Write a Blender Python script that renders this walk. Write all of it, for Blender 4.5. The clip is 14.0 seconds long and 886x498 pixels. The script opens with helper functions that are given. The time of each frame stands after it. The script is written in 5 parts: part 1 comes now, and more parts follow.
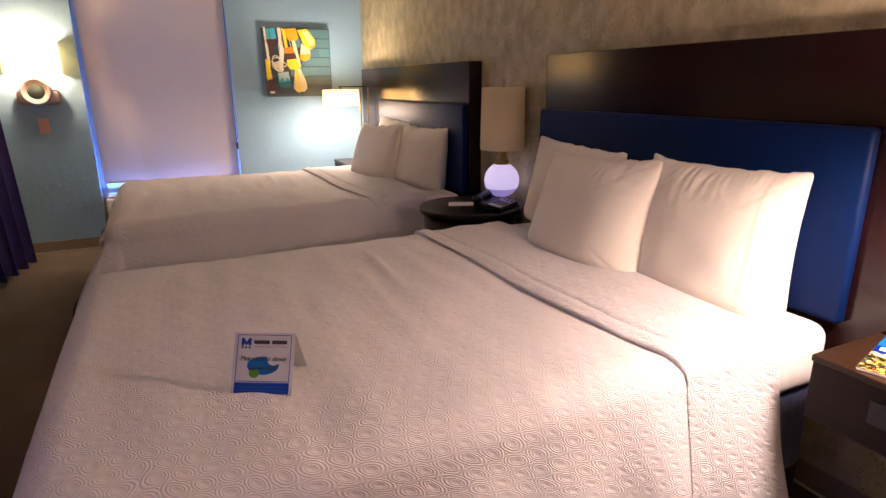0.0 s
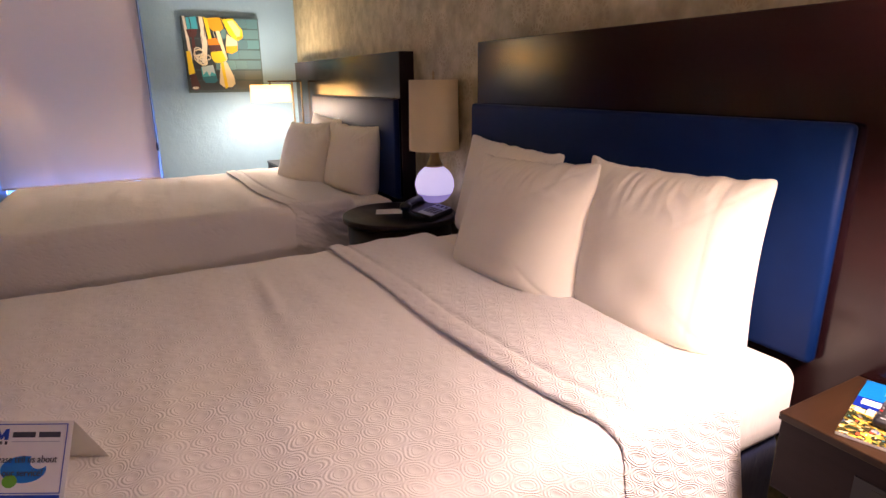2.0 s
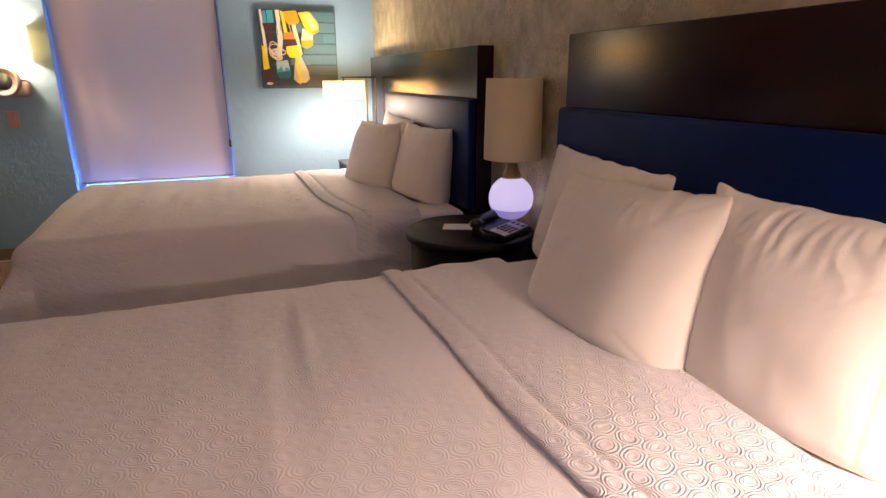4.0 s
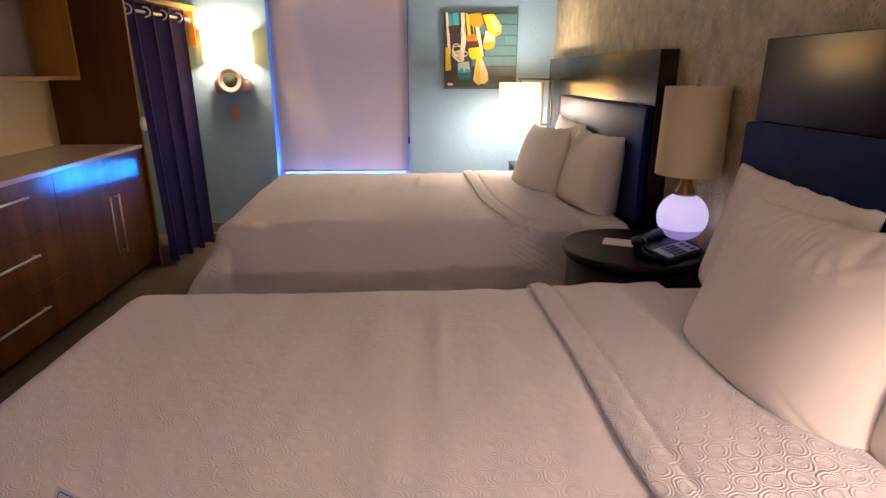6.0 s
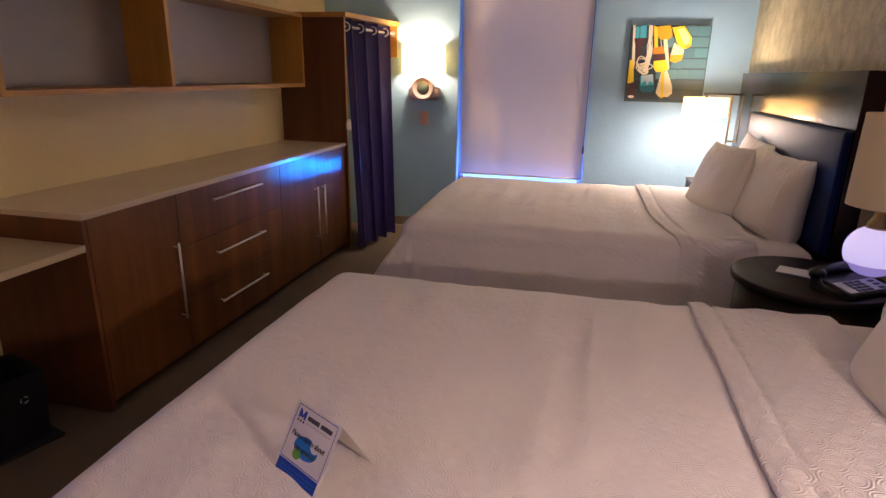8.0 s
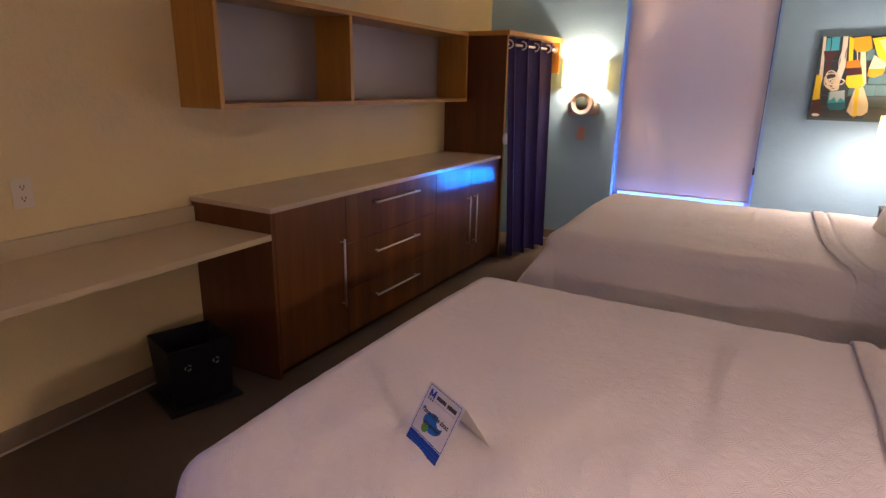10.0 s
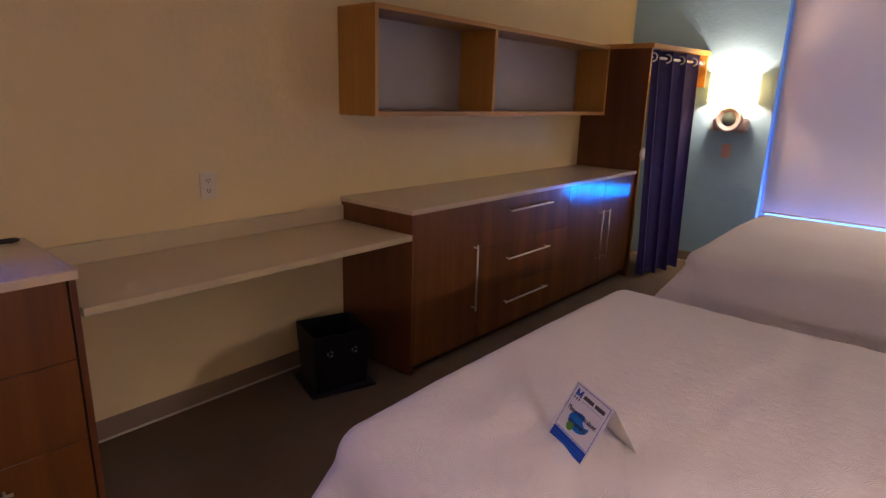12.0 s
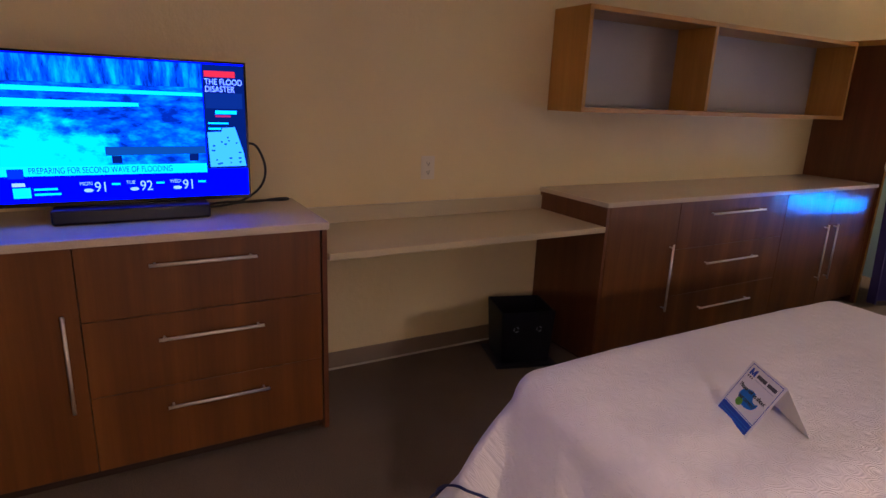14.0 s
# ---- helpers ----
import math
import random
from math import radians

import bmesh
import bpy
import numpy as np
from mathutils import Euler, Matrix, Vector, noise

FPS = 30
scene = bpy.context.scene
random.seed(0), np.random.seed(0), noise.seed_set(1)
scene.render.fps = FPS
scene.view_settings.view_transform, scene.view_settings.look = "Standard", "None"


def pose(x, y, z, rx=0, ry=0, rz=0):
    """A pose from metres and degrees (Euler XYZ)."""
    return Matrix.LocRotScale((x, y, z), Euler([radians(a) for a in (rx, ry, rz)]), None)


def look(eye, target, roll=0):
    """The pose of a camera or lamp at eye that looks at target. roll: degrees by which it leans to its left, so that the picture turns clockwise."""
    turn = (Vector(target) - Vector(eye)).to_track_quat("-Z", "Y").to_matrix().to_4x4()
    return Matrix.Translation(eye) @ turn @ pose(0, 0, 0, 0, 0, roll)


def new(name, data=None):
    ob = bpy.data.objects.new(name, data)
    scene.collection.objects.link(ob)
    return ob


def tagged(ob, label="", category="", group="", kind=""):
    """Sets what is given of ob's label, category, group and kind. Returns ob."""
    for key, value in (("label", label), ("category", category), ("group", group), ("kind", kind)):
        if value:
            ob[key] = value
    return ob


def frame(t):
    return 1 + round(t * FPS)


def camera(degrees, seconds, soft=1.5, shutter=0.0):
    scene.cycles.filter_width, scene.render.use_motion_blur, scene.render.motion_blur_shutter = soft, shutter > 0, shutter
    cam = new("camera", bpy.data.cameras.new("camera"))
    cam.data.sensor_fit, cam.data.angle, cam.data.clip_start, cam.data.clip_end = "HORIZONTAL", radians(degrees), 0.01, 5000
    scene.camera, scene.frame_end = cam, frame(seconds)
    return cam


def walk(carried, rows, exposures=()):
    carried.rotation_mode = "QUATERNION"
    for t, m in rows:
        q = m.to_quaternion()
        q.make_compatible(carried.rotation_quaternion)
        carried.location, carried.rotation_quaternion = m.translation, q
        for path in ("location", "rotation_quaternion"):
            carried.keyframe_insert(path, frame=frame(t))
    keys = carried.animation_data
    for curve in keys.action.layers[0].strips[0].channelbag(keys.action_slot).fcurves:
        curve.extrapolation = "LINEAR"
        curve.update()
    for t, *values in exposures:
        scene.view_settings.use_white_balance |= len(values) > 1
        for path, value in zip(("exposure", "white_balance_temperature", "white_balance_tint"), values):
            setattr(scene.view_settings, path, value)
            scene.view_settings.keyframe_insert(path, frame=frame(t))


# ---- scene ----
cam = camera(75.2, 14.0)
PATH = [
    (0, (0.364, -0.085, 1.324), (1.197, 1.648, 0.772), -0.4),
    (0.5, (0.426, -0.052, 1.315), (1.339, 1.639, 0.76), -0.5),
    (1, (0.55, 0.015, 1.307), (1.49, 1.689, 0.747), -0.6),
    (1.5, (0.664, 0.082, 1.311), (1.6, 1.756, 0.743), -0.9),
    (2, (0.708, 0.148, 1.299), (1.637, 1.828, 0.738), -0.5),
    (4.5, (0.923, 0.487, 1.327), (1.475, 2.319, 0.744), -0.3),
    (5, (0.94, 0.481, 1.341), (1.333, 2.353, 0.755), -0.3),
    (5.5, (0.959, 0.485, 1.351), (1.213, 2.379, 0.763), -0.1),
    (6, (0.967, 0.486, 1.351), (1.082, 2.395, 0.765), 0.2),
    (6.5, (0.932, 0.458, 1.367), (0.896, 2.369, 0.779), 0.4),
    (7, (0.92, 0.395, 1.391), (0.745, 2.299, 0.805), 0.6),
    (9.5, (1.05, 0.206, 1.418), (0.236, 1.944, 0.854), 1.2),
    (10, (1.04, 0.196, 1.423), (0.11, 1.879, 0.875), 1.1),
    (10.5, (1.007, 0.17, 1.426), (-0.032, 1.795, 0.898), 1.4),
    (11, (0.965, 0.132, 1.41), (-0.15, 1.712, 0.9), 1.5),
    (11.5, (0.952, 0.093, 1.393), (-0.232, 1.625, 0.89), 1.5),
    (12, (0.999, 0.1, 1.393), (-0.266, 1.563, 0.887), 1.6),
    (12.5, (1.077, 0.119, 1.378), (-0.285, 1.493, 0.871), 1.7),
    (13, (1.114, 0.099, 1.369), (-0.36, 1.35, 0.856), 1.9),
    (13.5, (1.138, 0.05, 1.365), (-0.455, 1.146, 0.852), 2.1),
    (14, (1.175, -0.035, 1.346), (-0.511, 0.912, 0.836), 2.3),
]
walk(cam, [(t, look(eye, target, roll)) for t, eye, target, roll in PATH], [(0.0, 0.08, 6500, 10), (2.0, 0.08, 6500, 10), (5.0, 0.09, 6400, 10), (7.0, 0.12, 6300, 12), (9.5, 0.10, 6220, 14), (14.0, 0.06, 5780, 14)])

# ---- world, lights, exposure ----
XR, XL, YW, YB, ZC = 2.19, -1.395, 5.465, -1.35, 2.50


def build_world():
    w = bpy.data.worlds.new("sky")
    scene.world = w
    w.use_nodes = True
    n = w.node_tree.nodes
    sky = n.new("ShaderNodeTexSky")
    sky.sky_type, sky.sun_disc = "NISHITA", False
    sky.sun_elevation, sky.sun_rotation = radians(4), radians(250)
    n["Background"].inputs[1].default_value = 0.1
    w.node_tree.links.new(sky.outputs[0], n["Background"].inputs[0])


build_world()


def bulb(name, at, watts, colour, size=0.04):
    d = bpy.data.lights.new(name, "POINT")
    d.energy, d.color, d.shadow_soft_size = watts, colour, size
    ob = new(name, d)
    ob.location = at
    return ob


def area(name, m, watts, colour, sx, sy, spread=180):
    d = bpy.data.lights.new(name, "AREA")
    d.energy, d.color, d.shape, d.size, d.size_y, d.spread = watts, colour, "RECTANGLE", sx, sy, radians(spread)
    ob = new(name, d)
    ob.matrix_world = m
    return ob


bulb("far_reading_bulb", (1.82, 4.98, 1.178), 54, (1.0, 0.77, 0.61), 0.09)
bulb("near_reading_bulb", (1.82, 0.395, 1.205), 72, (1.0, 0.735, 0.665), 0.09)
bulb("sconce_bulb", (-0.47, 5.37, 1.53), 41, (1.0, 0.71, 0.48), 0.05)
# added narrow lamp before the window: puts a dusk-blue band on the credenza doors
area("credenza_fill_light", look((0.08, 5.28, 0.60), (-0.865, 4.03, 0.772)), 0.52, (0.0, 0.16, 1.0), 0.60, 0.02, 6.5)
# added lamp on the sill behind the blind, standing in for dusk sky
area("blind_fill_light", look((0.42, 5.572, 0.490), (0.42, 5.520, 0.9)), 15.0, (0.12, 0.24, 1.0), 1.02, 0.03)

# ---- materials ----
def mat(name, colour, rough=0.6, metal=0.0, build=None, spec=0.5):
    m = bpy.data.materials.new(name)
    m.use_nodes = True
    b = m.node_tree.nodes["Principled BSDF"]
    b.inputs["Base Color"].default_value = (*colour, 1)
    b.inputs["Roughness"].default_value = rough
    b.inputs["Metallic"].default_value = metal
    b.inputs["Specular IOR Level"].default_value = spec
    if build:
        build(m, m.node_tree, b)
    return m


def nd(t, kind, **kw):
    n = t.nodes.new(kind)
    for k, v in kw.items():
        n.inputs[k].default_value = v
    return n


def coords(t, scale=(1, 1, 1), space="Object"):
    """World-metre coordinates, stretched by scale."""
    g = t.nodes.new("ShaderNodeTexCoord") if space == "Object" else t.nodes.new("ShaderNodeNewGeometry")
    m = t.nodes.new("ShaderNodeMapping")
    m.inputs["Scale"].default_value = scale
    t.links.new(g.outputs["Object" if space == "Object" else "Position"], m.inputs[0])
    return m.outputs[0]


def noise_tex(t, vec, scale, detail=4.0, rough=0.55):
    n = nd(t, "ShaderNodeTexNoise", Scale=scale, Detail=detail, Roughness=rough)
    t.links.new(vec, n.inputs["Vector"])
    return n.outputs["Fac"]


def ramp(t, fac, stops):
    r = t.nodes.new("ShaderNodeValToRGB")
    e = r.color_ramp.elements
    while len(e) < len(stops):
        e.new(0.5)
    for el, (p, c) in zip(e, stops):
        el.position, el.color = p, (*c, 1)
    t.links.new(fac, r.inputs[0])
    return r.outputs[0]


def mixc(t, fac, a, b, mode="MIX"):
    m = t.nodes.new("ShaderNodeMix")
    m.data_type, m.blend_type = "RGBA", mode
    for sock, v in ((m.inputs[0], fac), (m.inputs[6], a), (m.inputs[7], b)):
        if isinstance(v, (int, float)):
            sock.default_value = v
        elif isinstance(v, tuple):
            sock.default_value = (*v, 1)
        else:
            t.links.new(v, sock)
    return m.outputs[2]


def math_n(t, op, a, b=0.0):
    m = t.nodes.new("ShaderNodeMath")
    m.operation = op
    for sock, v in zip(m.inputs, (a, b)):
        if isinstance(v, (int, float)):
            sock.default_value = v
        else:
            t.links.new(v, sock)
    return m.outputs[0]


def bump(t, b, height, strength=0.3, dist=0.01, after=None):
    n = nd(t, "ShaderNodeBump", Strength=strength, Distance=dist)
    t.links.new(height, n.inputs["Height"])
    if after:
        t.links.new(after, n.inputs["Normal"])
    t.links.new(n.outputs[0], b.inputs["Normal"])
    return n.outputs[0]


def paint(c1, c2, grain=160, relief=0.25, depth=0.004):
    """Rolled wall paint: an orange-peel relief and faint clouding."""
    def f(m, t, b):
        v = coords(t, space="World")
        t.links.new(ramp(t, noise_tex(t, v, 1.3, 3), [(0.3, c1), (0.7, c2)]), b.inputs["Base Color"])
        n1 = bump(t, b, noise_tex(t, v, grain, 3), relief, depth)
        bump(t, b, noise_tex(t, v, grain * 0.22, 2), relief * 0.8, depth * 2, n1)
    return f


def wood(c1, c2, c3, axis="z", fine=70.0, gloss=0.40, relief=0.12):
    """Straight-grained laminate: long streaks along one axis, broad tone bands, pores."""
    def f(m, t, b):
        s = {"x": (0.06, 1, 1), "y": (1, 0.06, 1), "z": (1, 1, 0.05)}[axis]
        v = coords(t, s, "World")
        g1, g2 = noise_tex(t, v, 6.5, 5, 0.62), noise_tex(t, v, fine, 4, 0.6)
        base = ramp(t, g1, [(0.30, c1), (0.52, c2), (0.74, c3)])
        t.links.new(mixc(t, 0.30, base, ramp(t, g2, [(0.35, (0.55, 0.5, 0.45)), (0.65, (1, 1, 1))]), "MULTIPLY"), b.inputs["Base Color"])
        t.links.new(ramp(t, g2, [(0.3, (gloss + 0.03,) * 3), (0.7, (gloss - 0.03,) * 3)]), b.inputs["Roughness"])
        bump(t, b, g2, relief, 0.002)
    return f


def cloth(c1, c2, weave=900, relief=0.2, crumple=0.45, sheen=0.25):
    def f(m, t, b):
        v = coords(t, space="World")
        t.links.new(ramp(t, noise_tex(t, v, 3.0, 4), [(0.3, c1), (0.7, c2)]), b.inputs["Base Color"])
        b.inputs["Sheen Weight"].default_value = sheen
        n1 = bump(t, b, noise_tex(t, v, weave, 2), relief, 0.001)
        bump(t, b, noise_tex(t, coords(t, (1, 1, 0.5), "World"), 13, 4, 0.6), crumple, 0.012, n1)
    return f


def quilt(m, t, b, depth=0.66, least=0.35, pitch=0.050, proud=0.0040):
    """Matelasse: staggered round medallions, each of concentric stitched rings about a smooth eye."""
    v = coords(t, space="World")
    nz = nd(t, "ShaderNodeTexNoise", Scale=9.0, Detail=2.0)
    t.links.new(v, nz.inputs["Vector"])
    sc = t.nodes.new("ShaderNodeVectorMath")
    sc.operation = "SCALE"
    sc.inputs["Scale"].default_value = 0.034
    t.links.new(nz.outputs["Color"], sc.inputs[0])
    warp = t.nodes.new("ShaderNodeVectorMath")
    warp.operation = "ADD"
    t.links.new(v, warp.inputs[0])
    t.links.new(sc.outputs[0], warp.inputs[1])
    sep = t.nodes.new("ShaderNodeSeparateXYZ")
    t.links.new(warp.outputs[0], sep.inputs[0])
    u = math_n(t, "DIVIDE", math_n(t, "ADD", sep.outputs[0], sep.outputs[2]), pitch)
    w = math_n(t, "DIVIDE", math_n(t, "ADD", sep.outputs[1], sep.outputs[2]), pitch * 1.732)

    def cell(off):
        p = math_n(t, "SUBTRACT", math_n(t, "FRACT", math_n(t, "ADD", u, off)), 0.5)
        q = math_n(t, "MULTIPLY", math_n(t, "SUBTRACT", math_n(t, "FRACT", math_n(t, "ADD", w, off)), 0.5), 1.732)
        return math_n(t, "SQRT", math_n(t, "ADD", math_n(t, "MULTIPLY", p, p), math_n(t, "MULTIPLY", q, q)))
    d = math_n(t, "MINIMUM", cell(0.0), cell(0.5))
    outer = t.nodes.new("ShaderNodeMapRange")
    outer.interpolation_type = "SMOOTHSTEP"
    outer.inputs["From Min"].default_value, outer.inputs["From Max"].default_value = 0.17, 0.24
    t.links.new(d, outer.inputs["Value"])
    rings = math_n(t, "SINE", math_n(t, "MULTIPLY", d, 46.0))
    worn = ramp(t, noise_tex(t, v, 10, 3), [(0.38, (least,) * 3), (0.60, (1, 1, 1))])
    rings = math_n(t, "MULTIPLY", math_n(t, "MULTIPLY", rings, outer.outputs[0]), worn)
    eye = t.nodes.new("ShaderNodeMapRange")
    eye.interpolation_type = "SMOOTHSTEP"
    eye.inputs["From Min"].default_value, eye.inputs["From Max"].default_value = 0.02, 0.26
    t.links.new(d, eye.inputs["Value"])
    h = math_n(t, "ADD", math_n(t, "MULTIPLY", rings, 0.22), math_n(t, "MULTIPLY", eye.outputs[0], 0.45))
    t.links.new(ramp(t, noise_tex(t, v, 2.2, 3), [(0.3, (0.755, 0.718, 0.728)), (0.7, (0.815, 0.778, 0.791))]), b.inputs["Base Color"])
    n1 = bump(t, b, h, depth, proud)
    n2 = bump(t, b, noise_tex(t, v, 700, 2), 0.2, 0.0008, n1)
    n3 = bump(t, b, noise_tex(t, v, 48, 3, 0.6), 0.17, 0.005, n2)
    bump(t, b, noise_tex(t, v, 7, 3), 0.25, 0.02, n3)
    b.inputs["Sheen Weight"].default_value = 0.2


def carpet(m, t, b):
    v = coords(t, space="World")
    n1, n2 = noise_tex(t, v, 260, 3, 0.7), noise_tex(t, v, 2.5, 3)
    c = ramp(t, n1, [(0.35, (0.096, 0.071, 0.052)), (0.55, (0.188, 0.145, 0.106)), (0.75, (0.275, 0.217, 0.160))])
    t.links.new(mixc(t, 0.35, c, ramp(t, n2, [(0.35, (0.55, 0.5, 0.45)), (0.65, (1, 1, 1))]), "MULTIPLY"), b.inputs["Base Color"])
    bump(t, b, n1, 0.9, 0.006)


def wallpaper(m, t, b):
    """Taupe vinyl paper: brushed mottling and gold starbursts of short dashes."""
    v = coords(t, space="World")
    mott = noise_tex(t, coords(t, (1, 1, 0.85), "World"), 12, 3, 0.6)
    base = ramp(t, mott, [(0.30, (0.32, 0.27, 0.150)), (0.50, (0.43, 0.37, 0.210)), (0.70, (0.55, 0.48, 0.285))])
    sep = t.nodes.new("ShaderNodeSeparateXYZ")
    t.links.new(v, sep.inputs[0])
    yz = t.nodes.new("ShaderNodeCombineXYZ")
    t.links.new(sep.outputs[1], yz.inputs[0])
    t.links.new(sep.outputs[2], yz.inputs[1])

    def bursts(scale, rays, rnd):
        vo = nd(t, "ShaderNodeTexVoronoi", Scale=scale, Randomness=rnd)
        vo.voronoi_dimensions = "2D"
        t.links.new(yz.outputs[0], vo.inputs["Vector"])
        df = t.nodes.new("ShaderNodeVectorMath")
        df.operation = "SUBTRACT"
        t.links.new(yz.outputs[0], df.inputs[0])
        t.links.new(vo.outputs["Position"], df.inputs[1])
        ds = t.nodes.new("ShaderNodeSeparateXYZ")
        t.links.new(df.outputs[0], ds.inputs[0])
        ang = math_n(t, "ARCTAN2", ds.outputs[1], ds.outputs[0])
        d = vo.outputs["Distance"]
        ray = math_n(t, "GREATER_THAN", math_n(t, "SINE", math_n(t, "MULTIPLY", ang, float(rays))), 0.0)
        ring = math_n(t, "GREATER_THAN", math_n(t, "SINE", math_n(t, "MULTIPLY", d, 48.0)), -0.35)
        rim = math_n(t, "MULTIPLY", math_n(t, "LESS_THAN", d, 0.36), math_n(t, "GREATER_THAN", d, 0.07))
        core = math_n(t, "LESS_THAN", d, 0.05)
        return math_n(t, "ADD", math_n(t, "MULTIPLY", math_n(t, "MULTIPLY", ray, ring), rim), core)
    mask = bursts(5.2, 20, 0.8)
    fade = ramp(t, noise_tex(t, v, 6, 2), [(0.35, (0.35,) * 3), (0.65, (0.95,) * 3)])
    t.links.new(mixc(t, math_n(t, "MULTIPLY", math_n(t, "MULTIPLY", mask, fade), 0.52), base, (0.23, 0.165, 0.06)), b.inputs["Base Color"])
    bump(t, b, math_n(t, "ADD", mott, math_n(t, "MULTIPLY", mask, 0.3)), 0.2, 0.003)


def leather(c1, c2):
    def f(m, t, b):
        v = coords(t, space="World")
        vo = nd(t, "ShaderNodeTexVoronoi", Scale=420.0)
        t.links.new(v, vo.inputs["Vector"])
        t.links.new(ramp(t, noise_tex(t, v, 4, 3), [(0.3, c1), (0.7, c2)]), b.inputs["Base Color"])
        n1 = bump(t, b, vo.outputs["Distance"], 0.18, 0.001)
        bump(t, b, noise_tex(t, v, 5, 2), 0.15, 0.02, n1)
    return f


def quartz(c1, c2, c3):
    def f(m, t, b):
        v = coords(t, space="World")
        c = ramp(t, noise_tex(t, v, 330, 2, 0.8), [(0.30, c1), (0.45, c2), (0.8, c3)])
        t.links.new(mixc(t, 0.3, c, ramp(t, noise_tex(t, v, 3, 3), [(0.3, (0.8, 0.8, 0.8)), (0.7, (1, 1, 1))]), "MULTIPLY"), b.inputs["Base Color"])
    return f


def glow(name, colour, strength, base=(0.8, 0.8, 0.8), rough=0.5):
    m = mat(name, base, rough)
    b = m.node_tree.nodes["Principled BSDF"]
    b.inputs["Emission Color"].default_value = (*colour, 1)
    b.inputs["Emission Strength"].default_value = strength
    return m


def fabric_shade(name, colour, through_light, strength=0.0, lit=(1, 0.8, 0.5)):
    """Lamp-shade or blind fabric: part of the light passes through."""
    m = mat(name, colour, 0.8)
    t = m.node_tree
    b = t.nodes["Principled BSDF"]
    v = coords(t, (1, 1, 0.1), "World")
    bump(t, b, noise_tex(t, v, 500, 2), 0.15, 0.001)
    tr = nd(t, "ShaderNodeBsdfTranslucent")
    tr.inputs[0].default_value = (*colour, 1)
    mx = nd(t, "ShaderNodeMixShader")
    mx.inputs[0].default_value = through_light
    t.links.new(b.outputs[0], mx.inputs[1])
    t.links.new(tr.outputs[0], mx.inputs[2])
    t.links.new(mx.outputs[0], t.nodes["Material Output"].inputs[0])
    if strength:
        b.inputs["Emission Color"].default_value = (*lit, 1)
        b.inputs["Emission Strength"].default_value = strength
    return m


M_CREAM = mat("cream wall paint", (0.6, 0.5, 0.36), 0.7, build=paint((0.71, 0.585, 0.315), (0.77, 0.640, 0.352), 110, 0.30, 0.004))
M_TEAL = mat("pale teal wall paint", (0.3, 0.5, 0.5), 0.6, build=paint((0.25, 0.415, 0.580), (0.30, 0.475, 0.640), 75, 0.32, 0.006))
M_PAPER = mat("taupe wallpaper", (0.4, 0.34, 0.27), 0.45, build=wallpaper)
M_CEIL = mat("ceiling paint", (0.7, 0.66, 0.6), 0.9, build=paint((0.80, 0.76, 0.70), (0.86, 0.82, 0.76), 90, 0.4, 0.006))
M_CARPET = mat("brown carpet", (0.1, 0.08, 0.06), 0.95, build=carpet, spec=0.1)
M_BASE = mat("tan vinyl baseboard", (0.25, 0.19, 0.13), 0.5, build=paint((0.22, 0.165, 0.115), (0.27, 0.21, 0.15), 60, 0.1, 0.002))
M_CAULK = mat("pale caulk", (0.6, 0.54, 0.44), 0.7)
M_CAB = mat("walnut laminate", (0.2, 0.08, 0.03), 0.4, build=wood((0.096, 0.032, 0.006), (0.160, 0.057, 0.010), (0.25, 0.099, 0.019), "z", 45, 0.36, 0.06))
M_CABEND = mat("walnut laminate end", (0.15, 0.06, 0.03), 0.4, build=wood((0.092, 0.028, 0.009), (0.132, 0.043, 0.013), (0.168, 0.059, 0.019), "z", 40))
M_DARK = mat("dark cabinet recess", (0.035, 0.016, 0.008), 0.7)
M_HONEY = mat("honey maple laminate", (0.45, 0.22, 0.07), 0.4, build=wood((0.40, 0.190, 0.028), (0.47, 0.235, 0.040), (0.54, 0.287, 0.056), "y", 60, 0.4, 0.04))
M_HONEYZ = mat("honey maple laminate upright", (0.45, 0.22, 0.07), 0.4, build=wood((0.40, 0.190, 0.028), (0.47, 0.235, 0.040), (0.54, 0.287, 0.056), "z", 60, 0.4, 0.04))
M_ESP = mat("espresso laminate", (0.03, 0.012, 0.01), 0.28, build=wood((0.009, 0.0030, 0.0034), (0.014, 0.0046, 0.0050), (0.020, 0.0068, 0.0070), "y", 50, 0.17, 0.02), spec=0.38)
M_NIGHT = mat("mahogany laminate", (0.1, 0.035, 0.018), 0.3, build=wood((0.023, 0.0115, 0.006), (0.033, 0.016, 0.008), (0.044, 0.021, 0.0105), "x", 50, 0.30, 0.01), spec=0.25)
# same mahogany as M_NIGHT; the front's shade is put into the darker colour
M_NIGHTSIDE = mat("shaded mahogany laminate", (0.02, 0.01, 0.012), 0.4, build=wood((0.015, 0.008, 0.0085), (0.020, 0.011, 0.012), (0.026, 0.014, 0.015), "y", 50, 0.45, 0.01), spec=0.15)
M_BLACKWOOD = mat("black stained wood", (0.012, 0.007, 0.006), 0.22, build=wood((0.008, 0.005, 0.005), (0.013, 0.008, 0.007), (0.02, 0.012, 0.010), "y", 50), spec=0.22)
M_QUARTZ = mat("cream quartz", (0.6, 0.56, 0.5), 0.22, build=quartz((0.46, 0.38, 0.29), (0.61, 0.51, 0.395), (0.68, 0.58, 0.45)))
M_DESK = mat("cream solid surface", (0.6, 0.54, 0.42), 0.3, build=quartz((0.50, 0.425, 0.27), (0.57, 0.485, 0.31), (0.61, 0.525, 0.345)))
